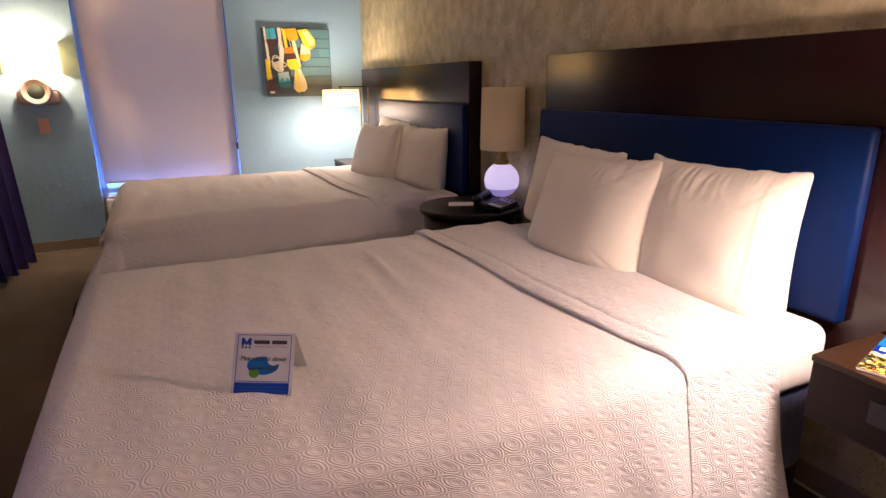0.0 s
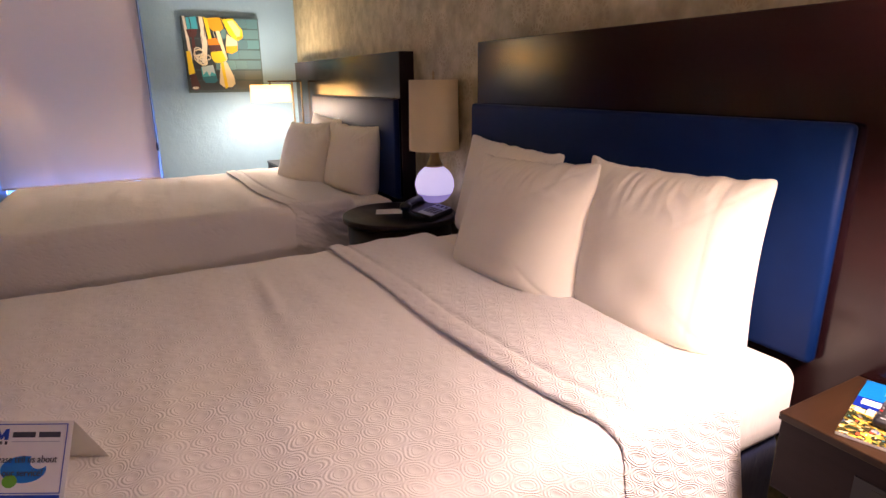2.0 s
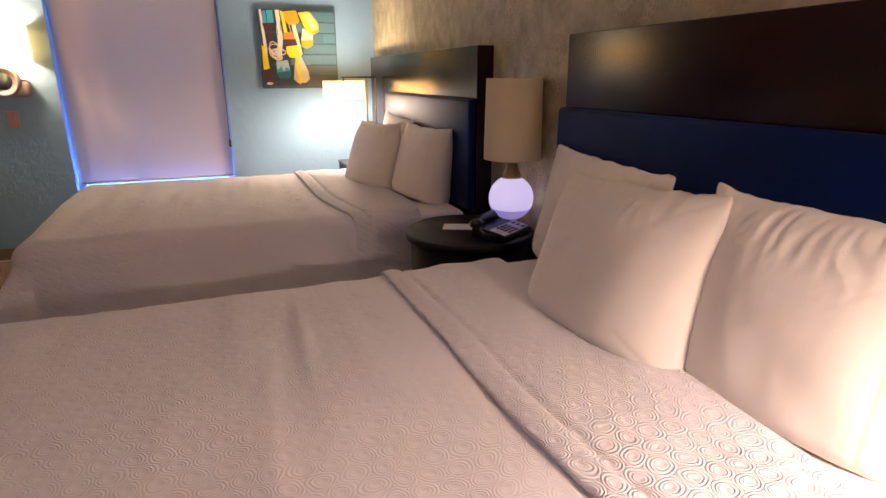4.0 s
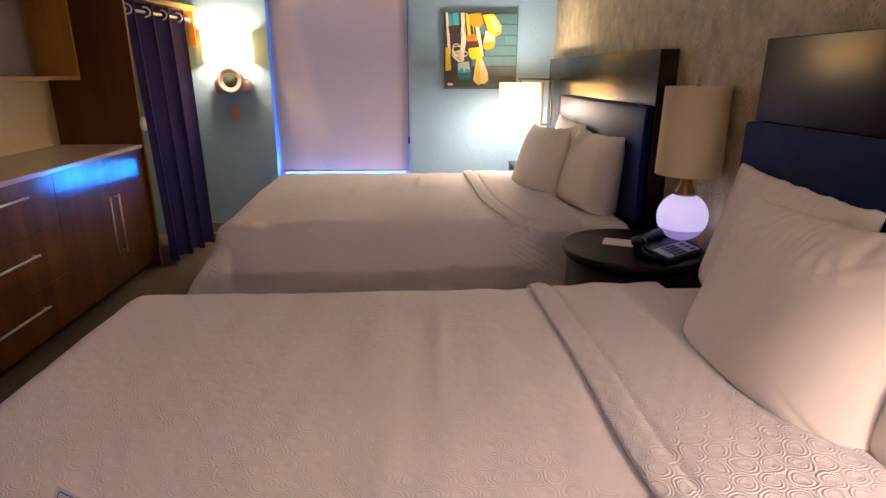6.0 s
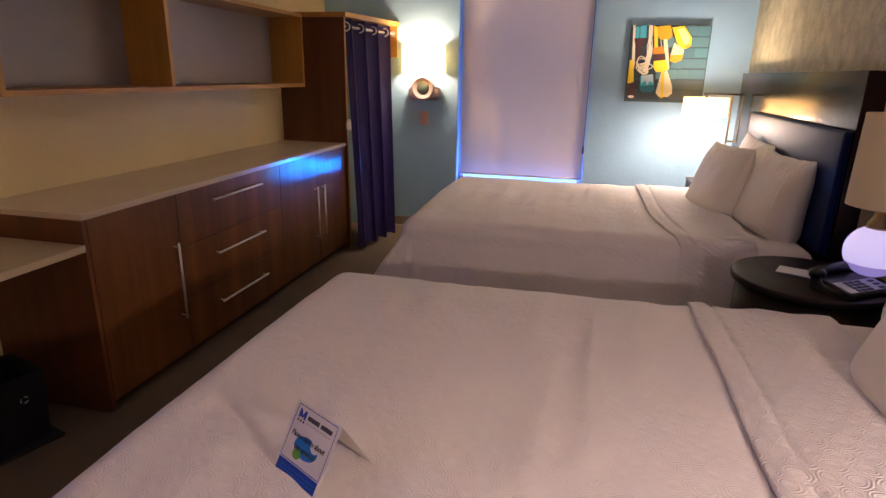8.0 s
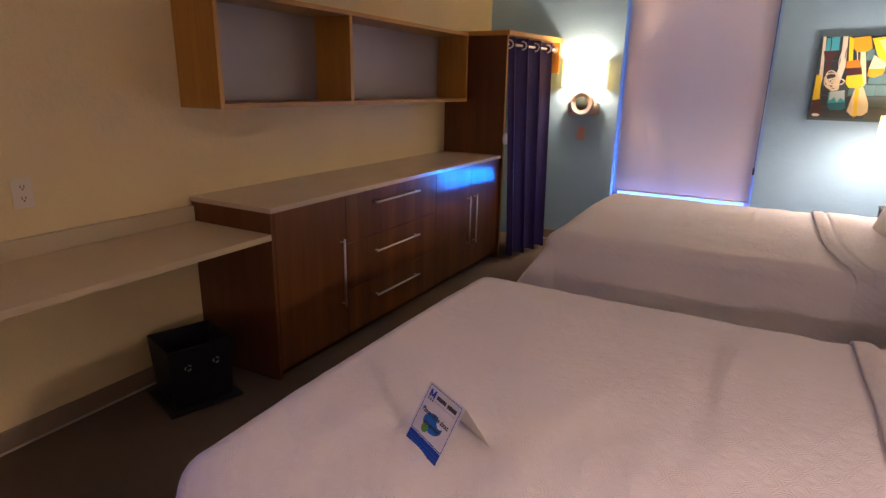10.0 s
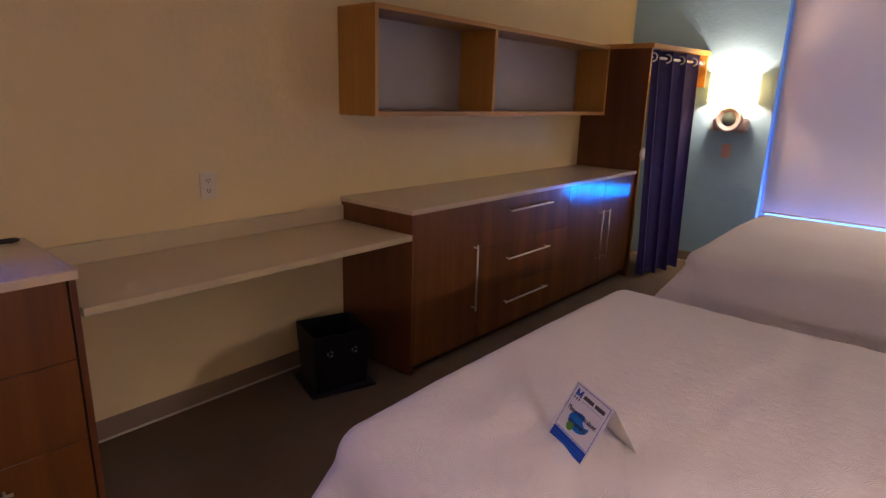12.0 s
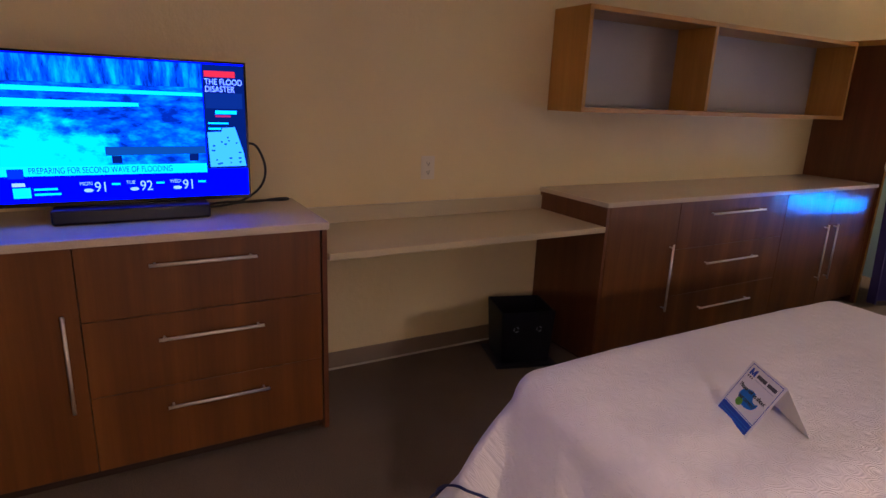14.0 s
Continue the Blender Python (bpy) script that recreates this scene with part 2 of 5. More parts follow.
M_STEEL = mat("brushed nickel", (0.80, 0.77, 0.74), 0.5, 1.0, build=lambda m, t, b: bump(t, b, noise_tex(t, coords(t, (1, 1, 1), "World"), 300, 2), 0.1, 0.001))
M_BRASS = mat("antique brass", (0.42, 0.31, 0.16), 0.35, 1.0)
M_DARKMETAL = mat("dark bronze", (0.06, 0.05, 0.04), 0.4, 1.0)
M_QUILT = mat("white matelasse", (0.75, 0.7, 0.67), 0.85, build=quilt, spec=0.2)
M_BAND = mat("white matelasse reverse", (0.75, 0.7, 0.67), 0.85, build=lambda m, t, b: quilt(m, t, b, 1.0, 0.75, 0.050, 0.0052), spec=0.2)
M_SHEET = mat("white sheet", (0.78, 0.74, 0.7), 0.85, build=cloth((0.76, 0.71, 0.67), (0.82, 0.78, 0.74)), spec=0.2)
M_PILLOW = mat("white pillowcase", (0.8, 0.75, 0.7), 0.8, build=cloth((0.77, 0.715, 0.63), (0.83, 0.785, 0.70), 800, 0.15, 0.16), spec=0.2)
M_TRIM = mat("navy piping", (0.01, 0.015, 0.09), 0.7)
M_BASEFAB = mat("navy bed base fabric", (0.012, 0.016, 0.05), 0.9, build=cloth((0.020, 0.030, 0.105), (0.028, 0.042, 0.14)))
M_BLUE = mat("royal blue vinyl", (0.012, 0.05, 0.22), 0.48, build=leather((0.001, 0.009, 0.052), (0.002, 0.013, 0.072)), spec=0.12)
M_CURTAIN = mat("purple navy curtain", (0.05, 0.03, 0.16), 0.75, build=cloth((0.012, 0.005, 0.074), (0.019, 0.008, 0.115), 700, 0.3, 0.3, 0.0))
M_LIT = fabric_shade("lit white lamp shade", (0.85, 0.70, 0.46), 0.55, 3.4, (1.0, 0.66, 0.26))
M_SCONCE = fabric_shade("lit cream sconce shade", (0.85, 0.64, 0.34), 0.5, 7.0, (1.0, 0.64, 0.21))
M_SHADE = fabric_shade("cream linen lamp shade", (0.90, 0.80, 0.57), 0.45)
M_BLIND = fabric_shade("mauve white roller blind", (0.62, 0.50, 0.425), 0.075)
M_GLOBE = glow("glowing lavender glass", (0.70, 0.60, 1.0), 0.72, (0.8, 0.78, 0.85), 0.2)
# the globe's same glass, its dim lower part put into colour and glow
M_GLOBELOW = glow("dimmer lavender glass", (0.50, 0.38, 0.95), 0.42, (0.5, 0.46, 0.6), 0.2)
M_WHITE = mat("white plastic", (0.75, 0.72, 0.68), 0.4)
M_OUTLET = mat("ivory outlet plastic", (0.72, 0.65, 0.54), 0.4)
M_IVORY = mat("pale grey moulded plastic", (0.36, 0.31, 0.31), 0.6, spec=0.2)
M_GREYDISC = mat("dull green grey plastic", (0.060, 0.082, 0.082), 0.8, spec=0.1)
M_REDPLATE = mat("reddish switch plate", (0.52, 0.30, 0.26), 0.5)
M_BLACK = mat("black plastic", (0.008, 0.008, 0.010), 0.35)
M_GLOSSBLACK = mat("gloss black plastic", (0.006, 0.006, 0.008), 0.12)
M_BIN = mat("black bin plastic", (0.006, 0.006, 0.012), 0.45)
M_GREYPRINT = mat("grey print", (0.45, 0.45, 0.48), 0.6)
M_CARD = mat("white card", (0.78, 0.76, 0.73), 0.5)
M_PBLUE = mat("blue print", (0.008, 0.06, 0.42), 0.45)
M_PLBLUE = mat("sky blue print", (0.01, 0.20, 0.60), 0.45)
M_PGREEN = mat("green print", (0.14, 0.40, 0.02), 0.45)
M_PGREY = mat("dark grey print", (0.06, 0.06, 0.06), 0.5)
M_FRAMEW = mat("white window frame", (0.5, 0.55, 0.62), 0.5)
M_GLASS = mat("window glass", (1, 1, 1), 0.02)
M_GLASS.node_tree.nodes["Principled BSDF"].inputs["Transmission Weight"].default_value = 1.0
M_DUSK = glow("dusk sky backdrop", (0.16, 0.42, 1.0), 3.6, (0, 0, 0))


# ---- mesh helpers ----
def thing(name, at=(0, 0, 0), label="", category="", group="", kind=""):
    ob = new(name)
    ob.location = at
    ob.empty_display_size = 0.05
    return tagged(ob, label, category, group, kind)


def origin_of(ob):
    o = Vector((0, 0, 0))
    while ob:
        o += ob.location
        ob = ob.parent
    return o


def link(name, bm, material, parent=None, label="", smooth=False, at=None):
    me = bpy.data.meshes.new(name)
    bmesh.ops.recalc_face_normals(bm, faces=bm.faces)
    o = origin_of(parent) if parent else Vector((0, 0, 0))
    if at is not None:
        base = Vector(at)
    elif parent is None:
        base = Vector((0, 0, 0))
    else:
        base = o
    bm.transform(Matrix.Translation(-base))
    bm.to_mesh(me)
    bm.free()
    for p in me.polygons:
        p.use_smooth = smooth
    me.materials.append(material)
    ob = new(name, me)
    ob.location = base - o
    if parent:
        ob.parent = parent
    return tagged(ob, label)


def part(name, bm, material, parent, label="", smooth=False):
    """One mesh under a thing or part; the bmesh is in world metres."""
    return link(name, bm, material, parent, label, smooth)


def box(x0, y0, z0, x1, y1, z1, bev=0.0, seg=2, bm=None):
    bm = bm or bmesh.new()
    r = bmesh.ops.create_cube(bm, size=1)
    bmesh.ops.scale(bm, vec=(abs(x1 - x0), abs(y1 - y0), abs(z1 - z0)), verts=r["verts"])
    bmesh.ops.translate(bm, vec=((x0 + x1) / 2, (y0 + y1) / 2, (z0 + z1) / 2), verts=r["verts"])
    if bev:
        es = list({e for v in r["verts"] for e in v.link_edges})
        bmesh.ops.bevel(bm, geom=es, offset=bev, segments=seg, affect="EDGES", profile=0.5)
    return bm


def lathe(profile, centre, seg=40, bm=None, axis="z"):
    """A turned solid from (radius, height) pairs about a vertical axis at centre."""
    bm = bm or bmesh.new()
    rows = []
    for r, h in profile:
        if r < 1e-5:
            rows.append([bm.verts.new((centre[0], centre[1], centre[2] + h))])
            continue
        rows.append([bm.verts.new((centre[0] + r * math.cos(2 * math.pi * i / seg), centre[1] + r * math.sin(2 * math.pi * i / seg), centre[2] + h)) for i in range(seg)])
    for a, b in zip(rows, rows[1:]):
        for i in range(seg):
            j = (i + 1) % seg
            q = [a[i % len(a)], a[j % len(a)], b[j % len(b)], b[i % len(b)]]
            q = list(dict.fromkeys(q))
            if len(q) > 2:
                bm.faces.new(q)
    return bm


def tube(points, r, seg=8, bm=None, closed=False):
    """A round bar along points."""
    bm = bm or bmesh.new()
    pts = [Vector(p) for p in points]
    rows, n = [], len(pts)
    ref = Vector((0.13, 0.21, 0.97))
    for i, p in enumerate(pts):
        d = (pts[(i + 1) % n] - pts[i - 1]) if closed else (pts[min(i + 1, n - 1)] - pts[max(i - 1, 0)])
        d.normalize()
        u = d.cross(ref)
        if u.length < 1e-3:
            u = d.cross(Vector((1, 0, 0)))
        u.normalize()
        w = d.cross(u)
        rows.append([bm.verts.new(p + r * (math.cos(2 * math.pi * k / seg) * u + math.sin(2 * math.pi * k / seg) * w)) for k in range(seg)])
    for i in range(n if closed else n - 1):
        a, b = rows[i], rows[(i + 1) % n]
        for k in range(seg):
            bm.faces.new((a[k], a[(k + 1) % seg], b[(k + 1) % seg], b[k]))
    if not closed:
        bm.faces.new(rows[0])
        bm.faces.new(rows[-1])
    return bm


def sheet_of(f, nu, nv, bm=None):
    """A surface f(u, v), u and v from 0 to 1."""
    bm = bm or bmesh.new()
    g = [[bm.verts.new(f(i / nu, j / nv)) for j in range(nv + 1)] for i in range(nu + 1)]
    for i in range(nu):
        for j in range(nv):
            bm.faces.new((g[i][j], g[i + 1][j], g[i + 1][j + 1], g[i][j + 1]))
    return bm


def outline(pts, to3, thick=0.001):
    """A thin flat piece with outline pts (a, b), laid out by to3(a, b, height)."""
    bm = bmesh.new()
    lo = [bm.verts.new(to3(a, b, 0)) for a, b in pts]
    hi = [bm.verts.new(to3(a, b, thick)) for a, b in pts]
    bm.faces.new(lo)
    bm.faces.new(hi)
    n = len(pts)
    for i in range(n):
        bm.faces.new((lo[i], lo[(i + 1) % n], hi[(i + 1) % n], hi[i]))
    return bm


def oval(cx, cy, rx, ry, n=28, turn=0.0):
    c, s = math.cos(turn), math.sin(turn)
    out = []
    for i in range(n):
        a, b = rx * math.cos(2 * math.pi * i / n), ry * math.sin(2 * math.pi * i / n)
        out.append((cx + a * c - b * s, cy + a * s + b * c))
    return out


def rect(x0, y0, x1, y1):
    return [(x0, y0), (x1, y0), (x1, y1), (x0, y1)]


def lettering(name, text, size, m, material, parent, sx=1.0, align="LEFT"):
    """Flat raised letters in the built-in font, as one mesh; m places the text's plane."""
    cu = bpy.data.curves.new(name, "FONT")
    cu.body, cu.size, cu.extrude, cu.align_x = text, size, 0.0004, align
    tmp = bpy.data.objects.new(name, cu)
    me = bpy.data.meshes.new_from_object(tmp)
    bpy.data.objects.remove(tmp)
    bpy.data.curves.remove(cu)
    me.transform(m @ Matrix.Diagonal((sx, 1, 1, 1)))
    me.transform(Matrix.Translation(-origin_of(parent)))
    me.materials.clear()
    me.materials.append(material)
    ob = new(name, me)
    ob.parent = parent
    return ob


def wall(name, bm, material, label):
    return tagged(link(name, bm, material), label, "wall", kind="structure")

# ---- structure ----
tagged(link("floor", box(XL - 0.1, YB - 0.1, -0.12, XR + 0.1, YW + 0.2, 0), M_CARPET), "dark brown cut-pile carpet floor", "floor", kind="structure")
tagged(link("ceiling", box(XL - 0.1, YB - 0.1, ZC, XR + 0.1, YW + 0.2, ZC + 0.1), M_CEIL), "off-white sprayed ceiling", "ceiling", kind="structure")
wall("wall_east", box(XR, YB, 0, XR + 0.1, YW, ZC), M_PAPER, "taupe patterned wallpaper wall behind the headboards")
wall("wall_west", box(XL - 0.1, YB, 0, XL, YW, ZC), M_CREAM, "cream painted wall above the desk")
# unseen end wall, added close by so the room's lamplight bounces back
wall("wall_south", box(XL - 0.1, YB - 0.1, 0, XR + 0.1, YB, ZC), M_CREAM, "plain cream painted end wall, unseen behind the camera")
WX0, WX1, WZ0, WZ1 = -0.15, 0.985, 0.10, 2.32


def north_wall():
    """One wall with a tall window opening through it."""
    bm = bmesh.new()
    xs, zs, ys = (XL - 0.1, WX0, WX1, XR + 0.1), (0, WZ0, WZ1, ZC), (YW, YW + 0.2)
    v = {(i, j, k): bm.verts.new((xs[i], ys[k], zs[j])) for i in range(4) for j in range(4) for k in range(2)}
    for k in range(2):
        for i in range(3):
            for j in range(3):
                if (i, j) != (1, 1):
                    bm.faces.new([v[a, b, k] for a, b in ((i, j), (i + 1, j), (i + 1, j + 1), (i, j + 1))])
    for a, b in (((1, 1), (2, 1)), ((2, 1), (2, 2)), ((2, 2), (1, 2)), ((1, 2), (1, 1))):
        bm.faces.new((v[a + (0,)], v[b + (0,)], v[b + (1,)], v[a + (1,)]))
    return bm


wall("wall_north", north_wall(), M_TEAL, "pale teal orange-peel textured window wall")


def baseboard(name, x0, y0, x1, y1, nx, ny):
    """Coved vinyl base with a pale caulk line at its foot."""
    t = 0.009
    b = tagged(link(name, box(min(x0, x1 + nx * t, x0 + nx * t), min(y0, y0 + ny * t), 0.008, max(x1, x0 + nx * t), max(y1, y0 + ny * t), 0.092, 0.003), M_BASE), "tan vinyl baseboard", "baseboard", kind="structure")
    part("caulk_line", box(min(x0, x0 + nx * 0.014), min(y0, y0 + ny * 0.014), 0.0, max(x1, x0 + nx * 0.014), max(y1, y0 + ny * 0.014), 0.008), M_CAULK, b, "pale caulk line")


baseboard("baseboard_west", XL, YB, XL, 2.03, 1, 0)
baseboard("baseboard_north", -0.84, YW, WX0, YW, 0, -1)
baseboard("baseboard_north_right", WX1, YW, XR, YW, 0, -1)
baseboard("baseboard_east", XR, YB, XR, YW, -1, 0)


def window():
    w = thing("window_1", (0.4, YW + 0.1, WZ0), "tall window covered by a pale roller blind at dusk", "window", kind="structure")
    for n, b in (("frame_side", (WX0, YW + 0.10, WZ0, WX0 + 0.05, YW + 0.16, WZ1)), ("frame_side", (WX1 - 0.05, YW + 0.10, WZ0, WX1, YW + 0.16, WZ1)),
                 ("frame_head", (WX0 + 0.05, YW + 0.10, WZ1 - 0.05, WX1 - 0.05, YW + 0.16, WZ1)), ("frame_foot", (WX0 + 0.05, YW + 0.10, 0.44, WX1 - 0.05, YW + 0.16, 0.48))):
        part(n, box(*b, 0.004), M_FRAMEW, w)
    p = part("pane", box(WX0 + 0.05, YW + 0.125, 0.48, WX1 - 0.05, YW + 0.131, WZ1 - 0.05), M_GLASS, w)
    p.visible_shadow = False
    return w


window()
tagged(link("backdrop", box(-3, 7.2, -1, 4, 7.25, 4), M_DUSK), "plain blue dusk sky beyond the window", "sky", kind="structure")


def roller_blind():
    b = thing("roller_blind", (0.42, YW, 2.3), "mauve-white fabric roller blind let almost down", "blind")
    def f(u, v):
        x = WX0 + 0.032 + u * (WX1 - WX0 - 0.046)
        z = 0.534 + v * (2.26 - 0.534)
        y = YW + 0.045 + 0.010 * math.exp(-((u - 0.10 - 0.24 * (1 - v) ** 2) / 0.05) ** 2) * (1.15 - v) - 0.008 * math.exp(-((u - 0.20 - 0.26 * (1 - v) ** 2) / 0.07) ** 2) * (1.1 - v) - 0.004 * math.sin(u * 7 + v)
        return (x, y, z)
    part("fabric", sheet_of(f, 40, 40), M_BLIND, b, smooth=True)
    part("hem_bar", tube([(WX0 + 0.034, YW + 0.045, 0.536), (WX1 - 0.016, YW + 0.045, 0.536)], 0.008), M_BLIND, b)
    part("roller_tube", tube([(WX0 + 0.02, YW + 0.055, 2.28), (WX1 - 0.01, YW + 0.055, 2.28)], 0.022, 16), M_WHITE, b)
    part("bead_chain", tube([(WX1 - 0.012, YW - 0.004, 2.28), (WX1 - 0.012, YW - 0.004, 0.80)], 0.0025, 6), M_DARKMETAL, b)
    part("chain_holder", box(WX1 - 0.02, YW - 0.012, 0.77, WX1 - 0.004, YW + 0.004, 0.83, 0.003), M_DARKMETAL, b)
    return b


roller_blind()


def air_conditioner():
    a = thing("air_conditioner", (0.42, YW - 0.02, 0), "white louvred air conditioner under the window", "air conditioner")
    part("casing", box(WX0 + 0.03, YW - 0.075, 0.02, WX1 - 0.03, YW + 0.16, 0.415, 0.015), M_WHITE, a)
    part("top_grille_frame", box(WX0 + 0.05, YW - 0.06, 0.415, WX1 - 0.05, YW + 0.09, 0.437, 0.006), M_WHITE, a)
    for i in range(26):
        x = WX0 + 0.08 + i * 0.0385
        part("louvre", box(x, YW - 0.079, 0.29, x + 0.02, YW - 0.073, 0.385), M_DARK, a)
    part("front_seam", box(WX0 + 0.03, YW - 0.0765, 0.262, WX1 - 0.03, YW - 0.072, 0.268), M_DARK, a)


air_conditioner()

# ---- beds ----
BX0, BX1, BH, HEM = 0.035, 2.06, 0.655, 0.335
HW = 0.765


def side_drop(p):
    """How much cloth hangs over the side: little at the foot corner, nearly to the floor further up."""
    s = min(1.0, max(0.0, (p + 0.1) / 0.75))
    s = s * s * (3 - 2 * s)
    return 0.043 + BH - 0.33 + 0.20 * s


def drape(p, q, lift, seed):
    """Cloth space to the bed: p from the foot edge along the bed, q from the middle across; beyond the edges the cloth hangs."""
    r = 0.085
    ox, oy = max(0.0, r - p), max(0.0, abs(q) - (HW - r))
    d = (ox ** 2.6 + oy ** 2.6) ** (1 / 2.6) if ox and oy else max(ox, oy)
    ang = math.atan2(oy, ox)
    arc = math.pi / 2 * r
    if d < arc:
        h, z = r * math.sin(d / r), r * (1 - math.cos(d / r))
    else:
        e = d - arc
        h, z = r + (0.17 + (0.42 * math.sin(2 * ang) ** 2 if ox and oy else 0)) * e, r + 0.97 * e
    along = p * 1.0 if oy >= ox else q
    fold = 0.016 * math.sin(along * 9 + seed) + 0.010 * math.sin(along * 23 + 2 * seed)
    if ox and oy:
        fold += 0.035 * math.sin(2 * ang) ** 2 * math.sin(6 * ang + seed)
    h += fold * min(1.0, max(0.0, z - r) / 0.25)
    bx = max(p, r) if not ox else r - h * (math.cos(ang) if oy else 1)
    by = min(abs(q), HW - r) if not oy else HW - r + h * (math.sin(ang) if ox else 1)
    x, y = BX0 + bx, math.copysign(by, q)
    crown = 0.014 * (1 - (q / HW) ** 2) if abs(q) < HW else 0
    wr = 0.007 * noise.noise(Vector((p * 3, q * 3, seed))) + 0.0065 * noise.noise(Vector((p * 10, q * 2.6, seed))) + 0.0015 * noise.noise(Vector((p * 16, q * 16, seed)))
    return x, y, BH + lift + crown + wr - z


def crease(p, q):
    """Shallow rumples across the middle of the coverlet."""
    a = math.exp(-((p - 0.99 - 0.05 * q) / 0.018) ** 2) * math.exp(-((q - 0.28) / 0.20) ** 2)
    b = math.exp(-((p - 0.80 - 0.1 * q) / 0.05) ** 2) * math.exp(-((q - 0.38) / 0.22) ** 2)
    c = sum(h * math.exp(-((p - p0 - 0.06 * q) / w) ** 2) * math.exp(-((q - q0) / 0.26) ** 2)
            for p0, q0, w, h in ((0.62, 0.10, 0.035, 0.004), (0.70, -0.12, 0.030, 0.004), (0.90, 0.02, 0.022, 0.004), (1.12, 0.30, 0.030, 0.005), (0.45, 0.30, 0.05, 0.005)))
    return 0.012 * a + 0.007 * b + c


def make_bed(yc, seed):
    def shift(f):
        return lambda u, v: (lambda t: (t[0], t[1] + yc, t[2]))(f(u, v))
    drop = 0.043 + BH - 0.33
    bed = thing("bed", (1.05, yc, 0), "queen bed made up with a white matelasse coverlet", "bed", "beds")
    bm = box(0.10, yc - 0.72, 0.03, 2.07, yc + 0.72, 0.16, 0.012)
    part("base", bm, M_DARK, bed, "dark plinth base")
    part("box_spring", box(BX0 + 0.035, yc - 0.735, 0.15, 2.055, yc + 0.735, 0.445, 0.03, 3), M_BASEFAB, bed, "navy fabric box spring", True)
    bm = box(BX0 + 0.02, yc - 0.755, 0.445, 2.06, yc + 0.755, BH - 0.008, 0.05, 5)
    part("mattress", bm, M_SHEET, bed, "mattress in a white fitted sheet", True)

    def cover(u, v):
        p = -drop + u * (1.62 + drop)
        q = (2 * v - 1) * (HW + side_drop(p))
        x, y, z = drape(p, q, 0.006, seed)
        if p > 0:
            z += crease(p, q) if abs(q) < HW else 0
        return x, y, z
    c = part("coverlet", sheet_of(shift(cover), 150, 150), M_QUILT, bed, "white matelasse coverlet with round medallions", True)
    def hemline(s):
        """A point of the hem, s from 0 to 1 round three sides."""
        span = HW + side_drop(-drop)
        L1, L2 = 1.36 + drop, 2 * span
        d = s * (2 * L1 + L2)
        if d < L1:
            return drape(1.36 - d, -HW - side_drop(1.36 - d) + 0.07, 0.012, seed)
        if d < L1 + L2:
            return drape(-drop + 0.07, -span + d - L1, 0.012, seed)
        return drape(-drop + d - L1 - L2, HW + side_drop(-drop + d - L1 - L2) - 0.07, 0.012, seed)
    pts = []
    for i in range(181):
        x, y, z = hemline(i / 180)
        dx, dy = x - 1.05, y
        pts.append((x - (0.008 if x < 0.05 else 0), y + yc + math.copysign(0.008, dy), z))
    part("piping", tube(pts, 0.004, 6), M_TRIM, c, "navy piping along the hem", True)

    def band(u, v):
        q = (2 * v - 1) * (HW + side_drop(1.5) - 0.004)
        wob = 0.016 * math.sin(q * 2.6 + seed) + 0.010 * noise.noise(Vector((q * 3, seed, 0)))
        near = max(0.0, -q / HW)
        p0, p1 = 1.325 + 0.3 * wob + 0.105 * min(near, 1.0) ** 3 - 0.02 * max(0.0, near - 1), 1.775 + 0.3 * wob + 0.10 * max(0.0, abs(q) / HW - 1)
        k = u * 64
        if k < 6:
            a = math.pi * (k / 6)
            p, lift = p0 + 0.006 * (1 - math.sin(a)), 0.007 + 0.007 * (1 - math.cos(a))
        else:
            w = (k - 6) / 58
            p = p0 + 0.007 + w * (p1 - p0 - 0.007)
            lift = 0.021 - 0.009 * math.exp(-((p - p0 - 0.075) / 0.007) ** 2) + 0.003 * math.exp(-((p - p0 - 0.04) / 0.02) ** 2)
            lift += 0.0022 * noise.noise(Vector((p * 26, q * 30, 3))) * (1 if p < p0 + 0.09 else 0.25)
            if w > 0.97:
                lift -= 0.02 * (w - 0.97) / 0.03
        return drape(p, q, lift, seed)
    part("turned_back_coverlet", sheet_of(shift(band), 64, 150), M_BAND, bed, "coverlet's turned-back band with a stitched edge", True)
    return bed


Y1, Y2 = 1.567, 3.905
make_bed(Y1, 1.0)
make_bed(Y2, 4.3)


